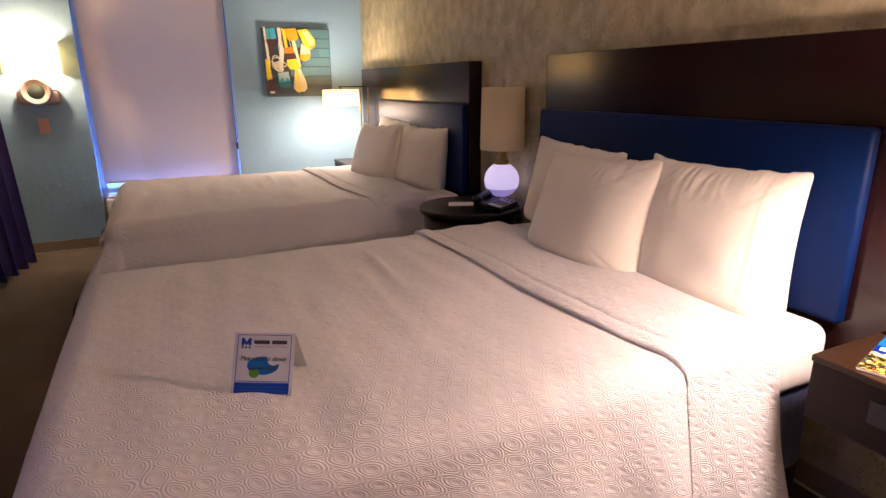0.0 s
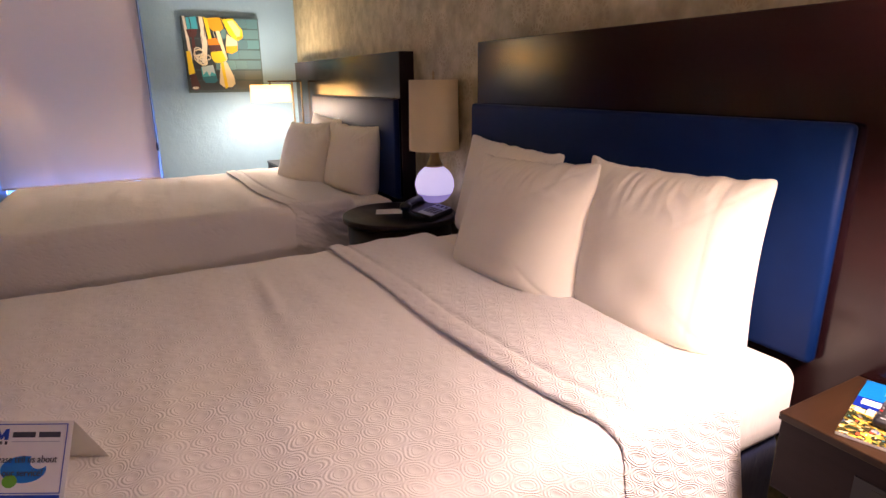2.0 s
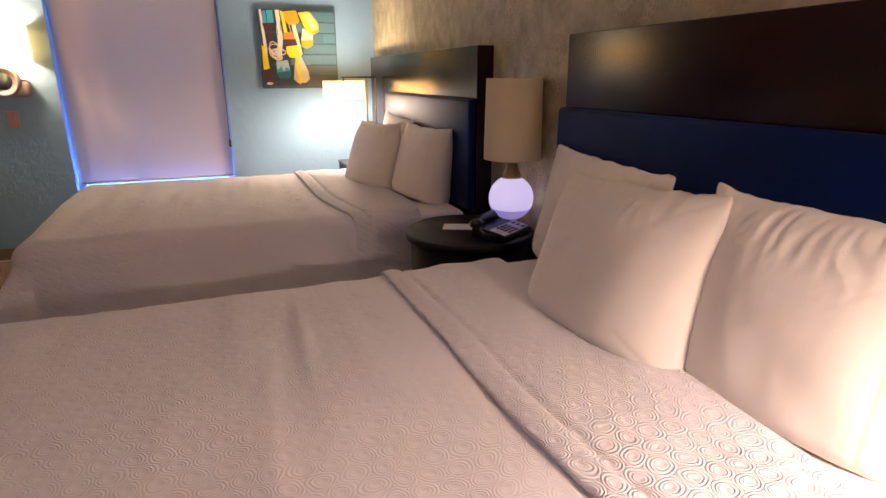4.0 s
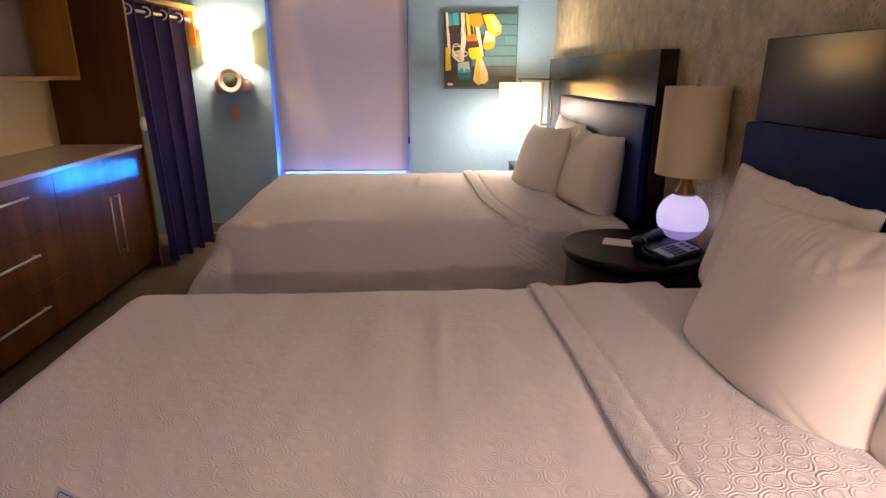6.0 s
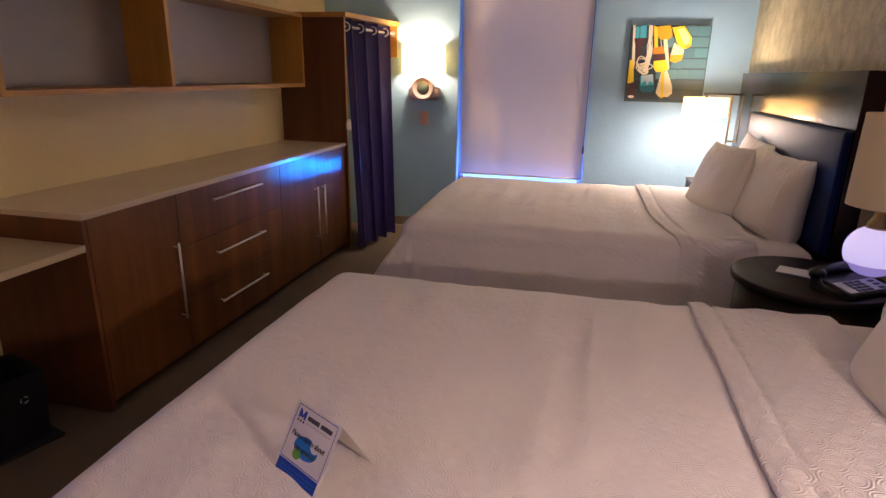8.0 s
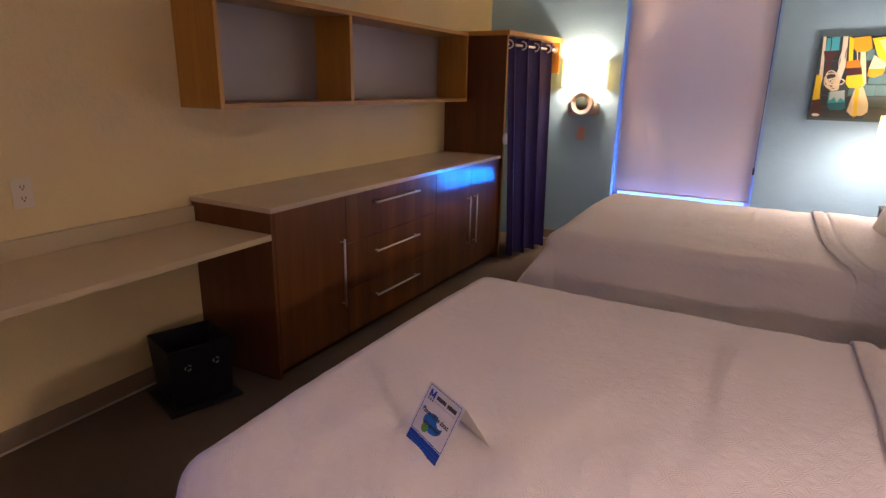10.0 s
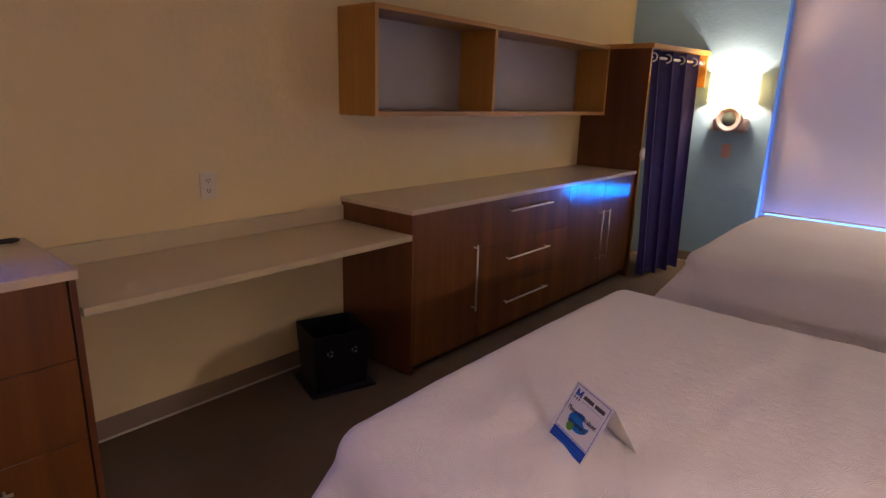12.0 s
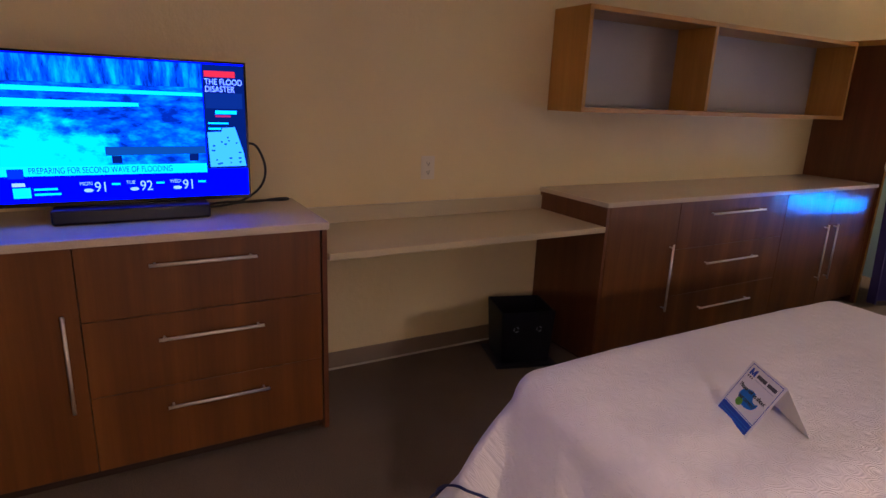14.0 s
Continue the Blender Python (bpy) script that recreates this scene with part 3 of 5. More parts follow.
def pillow(at, w, h, t, lean, turn, seed, roll=0.0, hem=0.0, label="plump white pillow leaning on the headboard"):
    """A stuffed pillow standing on its long edge: pinched corners, seam and creases running from the corners."""
    ob = thing("pillow", at, label, "pillow", "pillows")
    def side(sign):
        def f(u, v):
            a, b = 2 * u - 1, 2 * v - 1
            edge = max(0.0, (1 - abs(a) ** 3.0)) ** 0.68 * max(0.0, (1 - abs(b) ** (3.0 if b > 0 else 10))) ** (0.68 if b > 0 else 0.5)
            pin = 1 - (0.085 if b > 0 else 0.04) * (1 - abs(a) ** 2.4) * abs(b) ** 3
            pin2 = 1 - 0.055 * (1 - abs(b) ** 2) * abs(a) ** 3
            k = max(abs(a), abs(b)) / max(1e-6, (abs(a) ** 26 + abs(b) ** 26) ** (1 / 26))
            y, z = a * k * w / 2 * pin2, b * k * h / 2 * pin
            wr = 0.007 * noise.noise(Vector((a * 1.5, b * 1.5, seed)))
            ca = noise.noise(Vector((a * 8 + b * 4 * a, b * 3.4, seed + 5)))
            top = max(0.0, (b - 0.25) / 0.75) ** 1.5
            wr += (0.032 * (0.24 - abs(ca))) * top + 0.0035 * noise.noise(Vector((a * 3.2, b * 3.2, seed + 9))) + 0.0010 * noise.noise(Vector((a * 7, b * 7, seed + 3)))
            z += (0.007 * noise.noise(Vector((a * 4.5, seed, 2))) + 0.003 * noise.noise(Vector((a * 17, seed, 6)))) * max(0.0, b) ** 5
            if hem:
                wr += 0.003 * (a < -hem) - 0.0035 * max(0.0, 1 - abs(a + hem) / 0.03)
            x = sign * edge * (t / 2 * (1 + 0.25 * (-b)) + wr)
            return (x, y, z)
        return f
    bm = sheet_of(side(-1), 96, 72)
    sheet_of(side(1), 96, 72, bm)
    bmesh.ops.remove_doubles(bm, verts=bm.verts, dist=0.0003)
    m = pose(*at) @ pose(0, 0, 0, roll, 0, 0) @ pose(0, 0, 0, 0, lean, turn) @ Matrix.Translation((0, 0, h / 2))
    bm.transform(m)
    part("case", bm, M_PILLOW, ob, smooth=True)
    return ob


AGAINST = "plump white pillow upright against the blue headboard"
BEHIND = "white pillow tucked behind another pillow"
PROPPED = "plump white pillow propped in front of another"
pillow((1.940, Y1 - 0.382, 0.618), 0.560, 0.464, 0.25, 5, 5, 4.6, 0, 0.66, label=AGAINST)
pillow((1.985, Y1 + 0.443, 0.650), 0.610, 0.425, 0.18, 8, 0, 9.6, 3, 0, label=BEHIND)
pillow((1.800, Y1 + 0.093, 0.625), 0.650, 0.445, 0.25, 14, -2, 14.6, -3, 0, label=PROPPED)
pillow((1.935, Y2 - 0.315, 0.622), 0.555, 0.435, 0.22, 10, 8, 6.9, 0, 0.66, label=AGAINST)
pillow((1.985, Y2 + 0.330, 0.645), 0.575, 0.430, 0.16, 5, 2, 11.9, 3, 0, label=BEHIND)
pillow((1.750, Y2 + 0.085, 0.630), 0.575, 0.428, 0.22, 12, 10, 16.9, -2, 0, label=PROPPED)


# ---- headboards ----
HX = 2.10


def headboard(y0, y1, by0, by1):
    h = thing("headboard", (2.15, (y0 + y1) / 2, 0.0), "espresso wall headboard with an upholstered blue panel", "headboard", "headboards")
    part("back_panel", box(HX, y0, 0.40, XR - 0.001, y1, 1.457, 0.003), M_ESP, h, "espresso laminate back panel")
    part("upholstered_panel", box(2.062, by0, 0.64, HX - 0.001, by1, 1.205, 0.016, 4), M_BLUE, h, "royal blue vinyl panel", True)
    return h


headboard(0.245, 2.345, 0.808, 2.34)
headboard(3.14, 5.235, 3.145, 4.70)


# ---- nightstands and lamps ----
def nightstand(y0, y1):
    n = thing("nightstand", (1.95, (y0 + y1) / 2, 0), "mahogany wall-hung nightstand with an outlet panel", "nightstand", "nightstands")
    part("top", box(1.80, y0, 0.632, HX - 0.002, y1, 0.650, 0.003), M_NIGHT, n)
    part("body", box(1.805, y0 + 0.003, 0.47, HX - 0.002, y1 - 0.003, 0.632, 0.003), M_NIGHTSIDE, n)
    ym = (y0 + y1) / 2
    o = part("outlet_panel", box(1.8025, ym - 0.11, 0.535, 1.806, ym + 0.11, 0.595, 0.001), M_BIN, n, "dark outlet panel")
    part("socket", box(1.801, ym + 0.03, 0.545, 1.8028, ym + 0.08, 0.585), M_BLACK, o)
    part("charging_port", box(1.801, ym - 0.06, 0.555, 1.8028, ym - 0.042, 0.572), M_GREYPRINT, o)
    return n


nightstand(0.20, 0.718)
nightstand(4.79, 5.26)


def reading_lamp(yc):
    """A drum shade hung from a squared metal loop."""
    l = thing("reading_lamp", (2.0, yc, 0.65), "lit reading lamp with white drum shade on a bronze loop", "lamp", "reading lamps")
    part("base", lathe([(0, 0), (0.075, 0), (0.075, 0.012), (0.07, 0.016), (0, 0.016)], (2.005, yc, 0.65)), M_DARKMETAL, l)
    part("upright", box(1.990, yc - 0.006, 0.665, 2.002, yc + 0.006, 1.312, 0.002), M_BRASS, l)
    part("upright", box(2.062, yc - 0.006, 0.965, 2.072, yc + 0.006, 1.30, 0.002), M_BRASS, l)
    part("crossbar", box(2.002, yc - 0.006, 0.965, 2.062, yc + 0.006, 0.977, 0.002), M_BRASS, l)
    part("arm", box(1.80, yc - 0.009, 1.300, 2.072, yc + 0.009, 1.313, 0.002), M_DARKMETAL, l)
    c = (1.82, yc, 1.15)
    part("shade", lathe([(0.155, 0.0), (0.155, 0.13), (0.152, 0.13), (0.152, 0.0), (0.155, 0.0)], c, 48), M_LIT, l, "glowing white drum shade", True)
    part("stem", tube([(1.82, yc, 1.24), (1.82, yc, 1.302)], 0.006), M_DARKMETAL, l)
    part("socket", tube([(1.82, yc, 1.245), (1.82, yc, 1.275)], 0.016, 12), M_DARKMETAL, l)
    for k in range(3):
        a = k * 2.094
        part("spider", tube([(1.82, yc, 1.272), (1.82 + 0.151 * math.cos(a), yc + 0.151 * math.sin(a), 1.272)], 0.002, 6), M_DARKMETAL, l)
    return l


reading_lamp(4.98)
reading_lamp(0.395)


def round_table():
    c = (1.895, 2.745, 0)
    t = thing("round_table", c, "round black-stained bedside table with a drum body", "side table")
    part("tabletop", lathe([(0, 0.660), (0.278, 0.660), (0.285, 0.656), (0.287, 0.646), (0.284, 0.631), (0.276, 0.626), (0, 0.626)], c, 64), M_BLACKWOOD, t, smooth=True)
    part("body", lathe([(0, 0.626), (0.262, 0.626), (0.262, 0.06), (0, 0.06)], c, 64), M_BLACKWOOD, t, smooth=True)
    part("plinth", lathe([(0, 0.06), (0.24, 0.06), (0.24, 0.0), (0, 0.0)], c, 48), M_BLACK, t)
    return t


round_table()


def globe_lamp():
    c = (2.066, 2.685, 0.660)
    l = thing("table_lamp", c, "table lamp with a glowing lavender globe and cream drum shade", "lamp")
    part("foot", lathe([(0, 0), (0.062, 0), (0.062, 0.008), (0.030, 0.016), (0.026, 0.044), (0, 0.044)], c, 32), M_BRASS, l)
    R = 0.098
    def bowl(a0, a1, n):
        return [(R * math.sin(a), 0.140 - R * math.cos(a)) for a in [a0 + i * (a1 - a0) / n for i in range(n + 1)]]
    up, low = bowl(1.12, math.pi - 0.36, 18), bowl(0.42, 1.12, 8)
    g = part("globe", lathe(up + [(0, up[-1][1])], c, 40), M_GLOBE, l, "glowing lavender glass globe", True)
    part("globe_foot", lathe([(0, low[0][1])] + low, c, 40), M_GLOBELOW, g, "dimmer violet bottom of the globe", True)
    part("neck", lathe([(0, 0.226), (0.043, 0.229), (0.040, 0.244), (0.030, 0.262), (0.023, 0.285), (0.020, 0.345), (0, 0.345)], c, 32), M_BRASS, l, "antique brass neck", True)
    part("harp", tube([(c[0], c[1], c[2] + 0.34), (c[0], c[1], c[2] + 0.645)], 0.004), M_BRASS, l)
    part("shade", lathe([(0.123, 0.312), (0.118, 0.645), (0.1155, 0.645), (0.1205, 0.312), (0.123, 0.312)], c, 56), M_SHADE, l, "cream linen drum shade", True)
    part("shade_ring", lathe([(0.118, 0.634), (0.012, 0.634), (0.012, 0.638), (0.118, 0.638)], c, 40), M_SHADE, l)
    part("finial", lathe([(0, 0.645), (0.007, 0.645), (0.005, 0.663), (0.007, 0.673), (0.004, 0.685), (0, 0.687)], c, 16), M_BRASS, l, smooth=True)


globe_lamp()

# ---- desk wall: cabinets, desk, shelf, closet ----
CF = -0.865


def bar_handle(parent, a, b, out=0.028):
    """A brushed bar pull on two posts; a and b lie on the door's face."""
    a, b = Vector(a), Vector(b)
    d = (b - a).normalized()
    o = Vector((out, 0, 0))
    h = part("handle", tube([a + o - d * 0.018, b + o + d * 0.018], 0.006, 10), M_STEEL, parent, "brushed nickel bar pull", True)
    for p in (a, b):
        part("post", tube([p, p + o], 0.0045, 8), M_STEEL, h)


def front(parent, name, y0, y1, z0, z1, mat_):
    g = 0.0012
    return part(name, box(CF - 0.019, y0 + g, z0 + g, CF, y1 - g, z1 - g, 0.0015), mat_, parent)


def credenza(name, y0, y1, label, fronts):
    c = thing(name, (-1.13, (y0 + y1) / 2, 0), label, "cabinet", "wall cabinets")
    part("body", box(XL + 0.003, y0 + 0.02, 0.07, CF - 0.0195, y1 - 0.02, 0.852), M_DARK, c)
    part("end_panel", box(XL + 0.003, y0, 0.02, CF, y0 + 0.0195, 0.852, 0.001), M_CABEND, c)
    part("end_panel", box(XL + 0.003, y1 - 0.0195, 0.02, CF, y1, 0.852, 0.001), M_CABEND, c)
    part("toe_kick", box(XL + 0.05, y0 + 0.02, 0.0, CF - 0.06, y1 - 0.02, 0.07), M_DARK, c)
    for kind, a, b, z0, z1, h in fronts:
        f = front(c, kind, a, b, z0, z1, M_CAB)
        bar_handle(f, *h)
    return c


def drawer(a, b, z0, z1, h0, h1, hz):
    return ("drawer", a, b, z0, z1, ((CF, h0, hz), (CF, h1, hz)))


def door(a, b, hy):
    return ("door", a, b, 0.06, 0.852, ((CF, hy, 0.265), (CF, hy, 0.61)))


credenza("credenza", 2.028, 4.575, "long walnut credenza with three drawers and three doors", [
    door(2.05, 2.565, 2.515),
    drawer(2.565, 3.535, 0.588, 0.852, 2.83, 3.26, 0.778), drawer(2.565, 3.535, 0.318, 0.588, 2.83, 3.26, 0.492), drawer(2.565, 3.535, 0.06, 0.318, 2.83, 3.26, 0.222),
    door(3.535, 4.065, 4.01), door(4.065, 4.553, 4.12)])
credenza("media_cabinet", -1.08, 0.610, "walnut media cabinet with drawers under the television", [
    drawer(-0.20, 0.585, 0.603, 0.852, 0.025, 0.330, 0.781), drawer(-0.20, 0.585, 0.335, 0.603, 0.035, 0.345, 0.519), drawer(-0.20, 0.585, 0.06, 0.335, 0.045, 0.355, 0.263),
    ("door", -0.63, -0.20, 0.06, 0.852, ((CF, -0.245, 0.325), (CF, -0.245, 0.625))), ("door", -1.06, -0.63, 0.06, 0.852, ((CF, -0.68, 0.325), (CF, -0.68, 0.625)))])


def countertop(y0, y1, z1, label):
    c = thing("countertop", (-1.13, (y0 + y1) / 2, 0.8525), label, "countertop")
    part("slab", box(XL + 0.002, y0, 0.8525, CF + 0.002, y1, z1, 0.001), M_QUARTZ, c)
    part("front_edge", box(CF + 0.0022, y0, 0.8525, CF + 0.010, y1, z1 - 0.0005, 0.0015), M_QUARTZ, c)


countertop(2.022, 4.5765, 0.877, "cream speckled quartz countertop on the credenza")
countertop(-1.09, 0.616, 0.880, "cream speckled quartz countertop on the media cabinet")


def desk():
    d = thing("desk", (-1.13, 1.32, 0.72), "wall-hung cream desk between the two cabinets", "desk")
    part("desktop", box(XL + 0.003, 0.6175, 0.728, CF + 0.004, 2.0265, 0.756, 0.002), M_DESK, d)
    part("backsplash", box(XL + 0.003, 0.6175, 0.7565, XL + 0.022, 2.0265, 0.833, 0.002), M_DESK, d)
    part("cleat", box(XL + 0.003, 0.63, 0.67, XL + 0.03, 2.02, 0.7275), M_DARK, d)


desk()


def open_shelf():
    s = thing("wall_shelf", (XL + 0.14, 3.25, 1.30), "honey maple open wall shelf with two bays", "shelf")
    x0, x1, z0, z1, y0, y1 = XL + 0.003, -1.12, 1.300, 1.815, 2.025, 4.430
    t = 0.024
    part("bottom_board", box(x0, y0 + t, z0, x1, y1, z0 + t, 0.001), M_HONEY, s)
    part("top_board", box(x0, y0 + t, z1 - t, x1, y1, z1, 0.001), M_HONEY, s)
    part("end_board", box(x0, y0, z0, x1, y0 + t - 0.0005, z1, 0.001), M_HONEYZ, s)
    part("divider", box(x0 + 0.013, 2.965, z0 + t + 0.0005, x1 - 0.001, 2.99, z1 - t - 0.0005, 0.001), M_HONEYZ, s)
    part("end_board", box(x0, y1 + 0.0005, z0, x1, y1 + t, z1, 0.001), M_HONEYZ, s)
    part("back_board", box(x0, y0 + t + 0.0005, z0 + t + 0.0005, x0 + 0.012, y1, z1 - t - 0.0005), M_BACK, s, "grey back board")


M_BACK = mat("grey mauve back board", (0.3, 0.27, 0.27), 0.35, build=paint((0.27, 0.24, 0.245), (0.32, 0.29, 0.29), 200, 0.06, 0.002))
open_shelf()


def closet():
    c = thing("open_closet", (-1.1, 5.0, 0), "open walnut closet nook screened by a curtain", "closet")
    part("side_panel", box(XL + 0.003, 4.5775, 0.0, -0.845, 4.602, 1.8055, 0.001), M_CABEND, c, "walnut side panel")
    part("side_panel_edging", box(-0.8448, 4.5778, 0.0, -0.8425, 4.6017, 1.8055), M_HONEY, c, "honey maple edge band")
    bm = box(XL + 0.003, 4.578, 1.806, -0.828, YW - 0.004, 1.842, 0.001)
    for v in bm.verts:
        if v.co.x > -1.0 and v.co.y > 5.0:
            v.co.x = -0.690
    part("top_board", bm, M_HONEY, c, "honey maple top board")
    part("end_cleat", box(XL + 0.003, YW - 0.028, 1.545, -0.705, YW - 0.004, 1.8055, 0.001), M_HONEY, c, "honey maple end cleat")
    part("hanging_rail", tube([(-0.862, 4.602, 1.742), (-0.745, YW - 0.028, 1.742)], 0.010, 12), M_STEEL, c, smooth=True)
    part("rail_flange", tube([(-0.745, YW - 0.036, 1.742), (-0.745, YW - 0.0285, 1.742)], 0.024, 20), M_STEEL, c)
    return c


closet()


def curtain():
    k = thing("curtain", (-0.87, 4.95, 1.8), "purple-navy grommet curtain hanging from a rail", "curtain")
    y0, n = 4.618, 3.5
    def f(u, v):
        low = 1 - v
        y = y0 - 0.05 * low + u * (0.745 - 0.19 * low)
        amp = 0.034 + 0.020 * low
        ph = u * n * 2 * math.pi
        x = -0.858 + 0.105 * u + amp * math.sin(ph) + 0.010 * low * math.sin(ph * 2.2 + 1.4) + 0.085 * low
        y += 0.012 * math.sin(ph * 2 + 0.6)
        z = 0.022 + 0.012 * math.sin(ph + 1) * low + v * 1.775
        return (x, y, z)
    bm = sheet_of(f, 120, 40)
    part("panel", bm, M_CURTAIN, k, smooth=True)
    for i in range(4):
        u = 0.015 + i / n
        x, y, z = f(u * 0.999, 0.985)
        cx = -0.862 + 0.14 * (y - 4.602)
        g = [(cx + 0.030 * math.cos(a), y + 0.010 * math.cos(a) - 0.012, 1.742 + 0.031 * math.sin(a)) for a in [j * 2 * math.pi / 24 for j in range(24)]]
        part("grommet", tube([(p[0] + 0.006, p[1], p[2]) for p in g], 0.0055, 8, closed=True), M_STEEL, k, "nickel grommet ring", True)


curtain()
knob = thing("door_bumper", (-0.838, 4.60, 1.01), "round white plastic bumper on the closet edge", "bumper")
bm = lathe([(0, 0), (0.045, 0.0), (0.050, 0.006), (0.044, 0.018), (0.02, 0.026), (0, 0.027)], (0, 0, 0), 28)
bm.transform(Matrix.Translation((-0.8424, 4.605, 1.01)) @ pose(0, 0, 0, 0, 90, 0))
part("disc", bm, M_WHITE, knob, smooth=True)


# ---- window wall things ----
def sconce():
    s = thing("wall_sconce", (-0.46, YW - 0.03, 1.2), "lit wall sconce with a cream shade on a moulded base", "sconce")
    y = YW
    x0, x1, z0, z1 = -0.640, -0.285, 1.425, 1.650
    w, dpt, t = (x1 - x0) / 2, 0.165, 0.003
    cx = (x0 + x1) / 2
    def ring(off):
        """Half-drum outline with softly rounded corners."""
        pts = [(-w + off, 0)]
        for i in range(17):
            a = math.pi * i / 16
            pts.append((-(w - off) * math.copysign(abs(math.cos(a)) ** 0.45, math.cos(a)), -(dpt - off) * math.sin(a) ** 0.45 if math.sin(a) > 0 else 0))
        pts.append((w - off, 0))
        return pts
    bm = bmesh.new()
    rows = []
    for off, z in ((0, z0), (0, z1), (t, z1), (t, z0)):
        rows.append([bm.verts.new((cx + a, y - 0.006 + b, z)) for a, b in ring(off)])
    for a, b in zip(rows, rows[1:] + rows[:1]):
        for i in range(len(a) - 1):
            bm.faces.new((a[i], a[i + 1], b[i + 1], b[i]))
    bmesh.ops.remove_doubles(bm, verts=bm.verts, dist=0.0002)
    part("shade", bm, M_SCONCE, s, "glowing cream fabric shade", True)
    bx = -0.462
    bm = box(bx - 0.135, y - 0.040, 1.185, bx + 0.155, y - 0.001, 1.300, 0.034, 5)
    part("base_plate", bm, M_IVORY, s, "pale moulded base", True)
    bm = lathe([(0, 0), (0.100, 0), (0.105, 0.030), (0.103, 0.046), (0.096, 0.054), (0.088, 0.053), (0.078, 0.046), (0.066, 0.037), (0.058, 0.034), (0, 0.033)], (0, 0, 0), 40)
    bm.transform(Matrix.Translation((bx, y - 0.010, 1.288)) @ pose(0, 0, 0, 90, 0, 0))
    part("round_boss", bm, M_IVORY, s, smooth=True)
    bm = lathe([(0, 0), (0.056, 0), (0.052, 0.004), (0, 0.007)], (0, 0, 0), 32)
    bm.transform(Matrix.Translation((bx, y - 0.0445, 1.288)) @ pose(0, 0, 0, 90, 0, 0))
    part("centre_disc", bm, M_GREYDISC, s, "dull grey centre", True)
    part("stem", tube([(bx, y - 0.03, 1.36), (bx, y - 0.03, 1.45), (bx, y - 0.09, 1.47)], 0.008), M_STEEL, s)
    part("lamp_holder", tube([(bx, y - 0.09, 1.46), (bx, y - 0.09, 1.488)], 0.016, 12), M_WHITE, s)


sconce()


def plate(name, at, normal, label, material, sockets):
    """A wall plate with its switch or sockets; normal is x or y."""
    p = thing(name, at, label, "wall plate")
    def P(a, b, c, d, o0, o1, bev=0.0):
        if normal == "y":
            return box(at[0] + a, at[1] - o1, at[2] + b, at[0] + c, at[1] - o0, at[2] + d, bev)
        return box(at[0] + o0, at[1] + a, at[2] + b, at[0] + o1, at[1] + c, at[2] + d, bev)
    part("cover", P(-0.037, -0.058, 0.037, 0.058, 0.001, 0.007, 0.002), material, p)
    if sockets:
        for z in (-0.022, 0.022):
            s = part("socket", P(-0.017, z - 0.014, 0.017, z + 0.014, 0.007, 0.0085, 0.0005), material, p)
            for yy in (-0.007, 0.006):
                part("slot", P(yy - 0.0015, z - 0.004, yy + 0.0015, z + 0.007, 0.0085, 0.0091), M_DARK, s)
            part("ground_hole", P(-0.003, z - 0.011, 0.003, z - 0.006, 0.0085, 0.0091), M_DARK, s)
    else:
        part("rocker", P(-0.016, -0.033, 0.016, 0.033, 0.007, 0.011, 0.001), material, p)
    return p


plate("light_switch", (-0.458, YW, 1.025), "y", "reddish rocker switch plate under the sconce", M_REDPLATE, False)
plate("wall_outlet", (XL, 1.300, 1.002), "x", "white double outlet on the cream wall", M_OUTLET, True)


def colour(name, c, rough=0.5):
    return mat(name, c, rough)


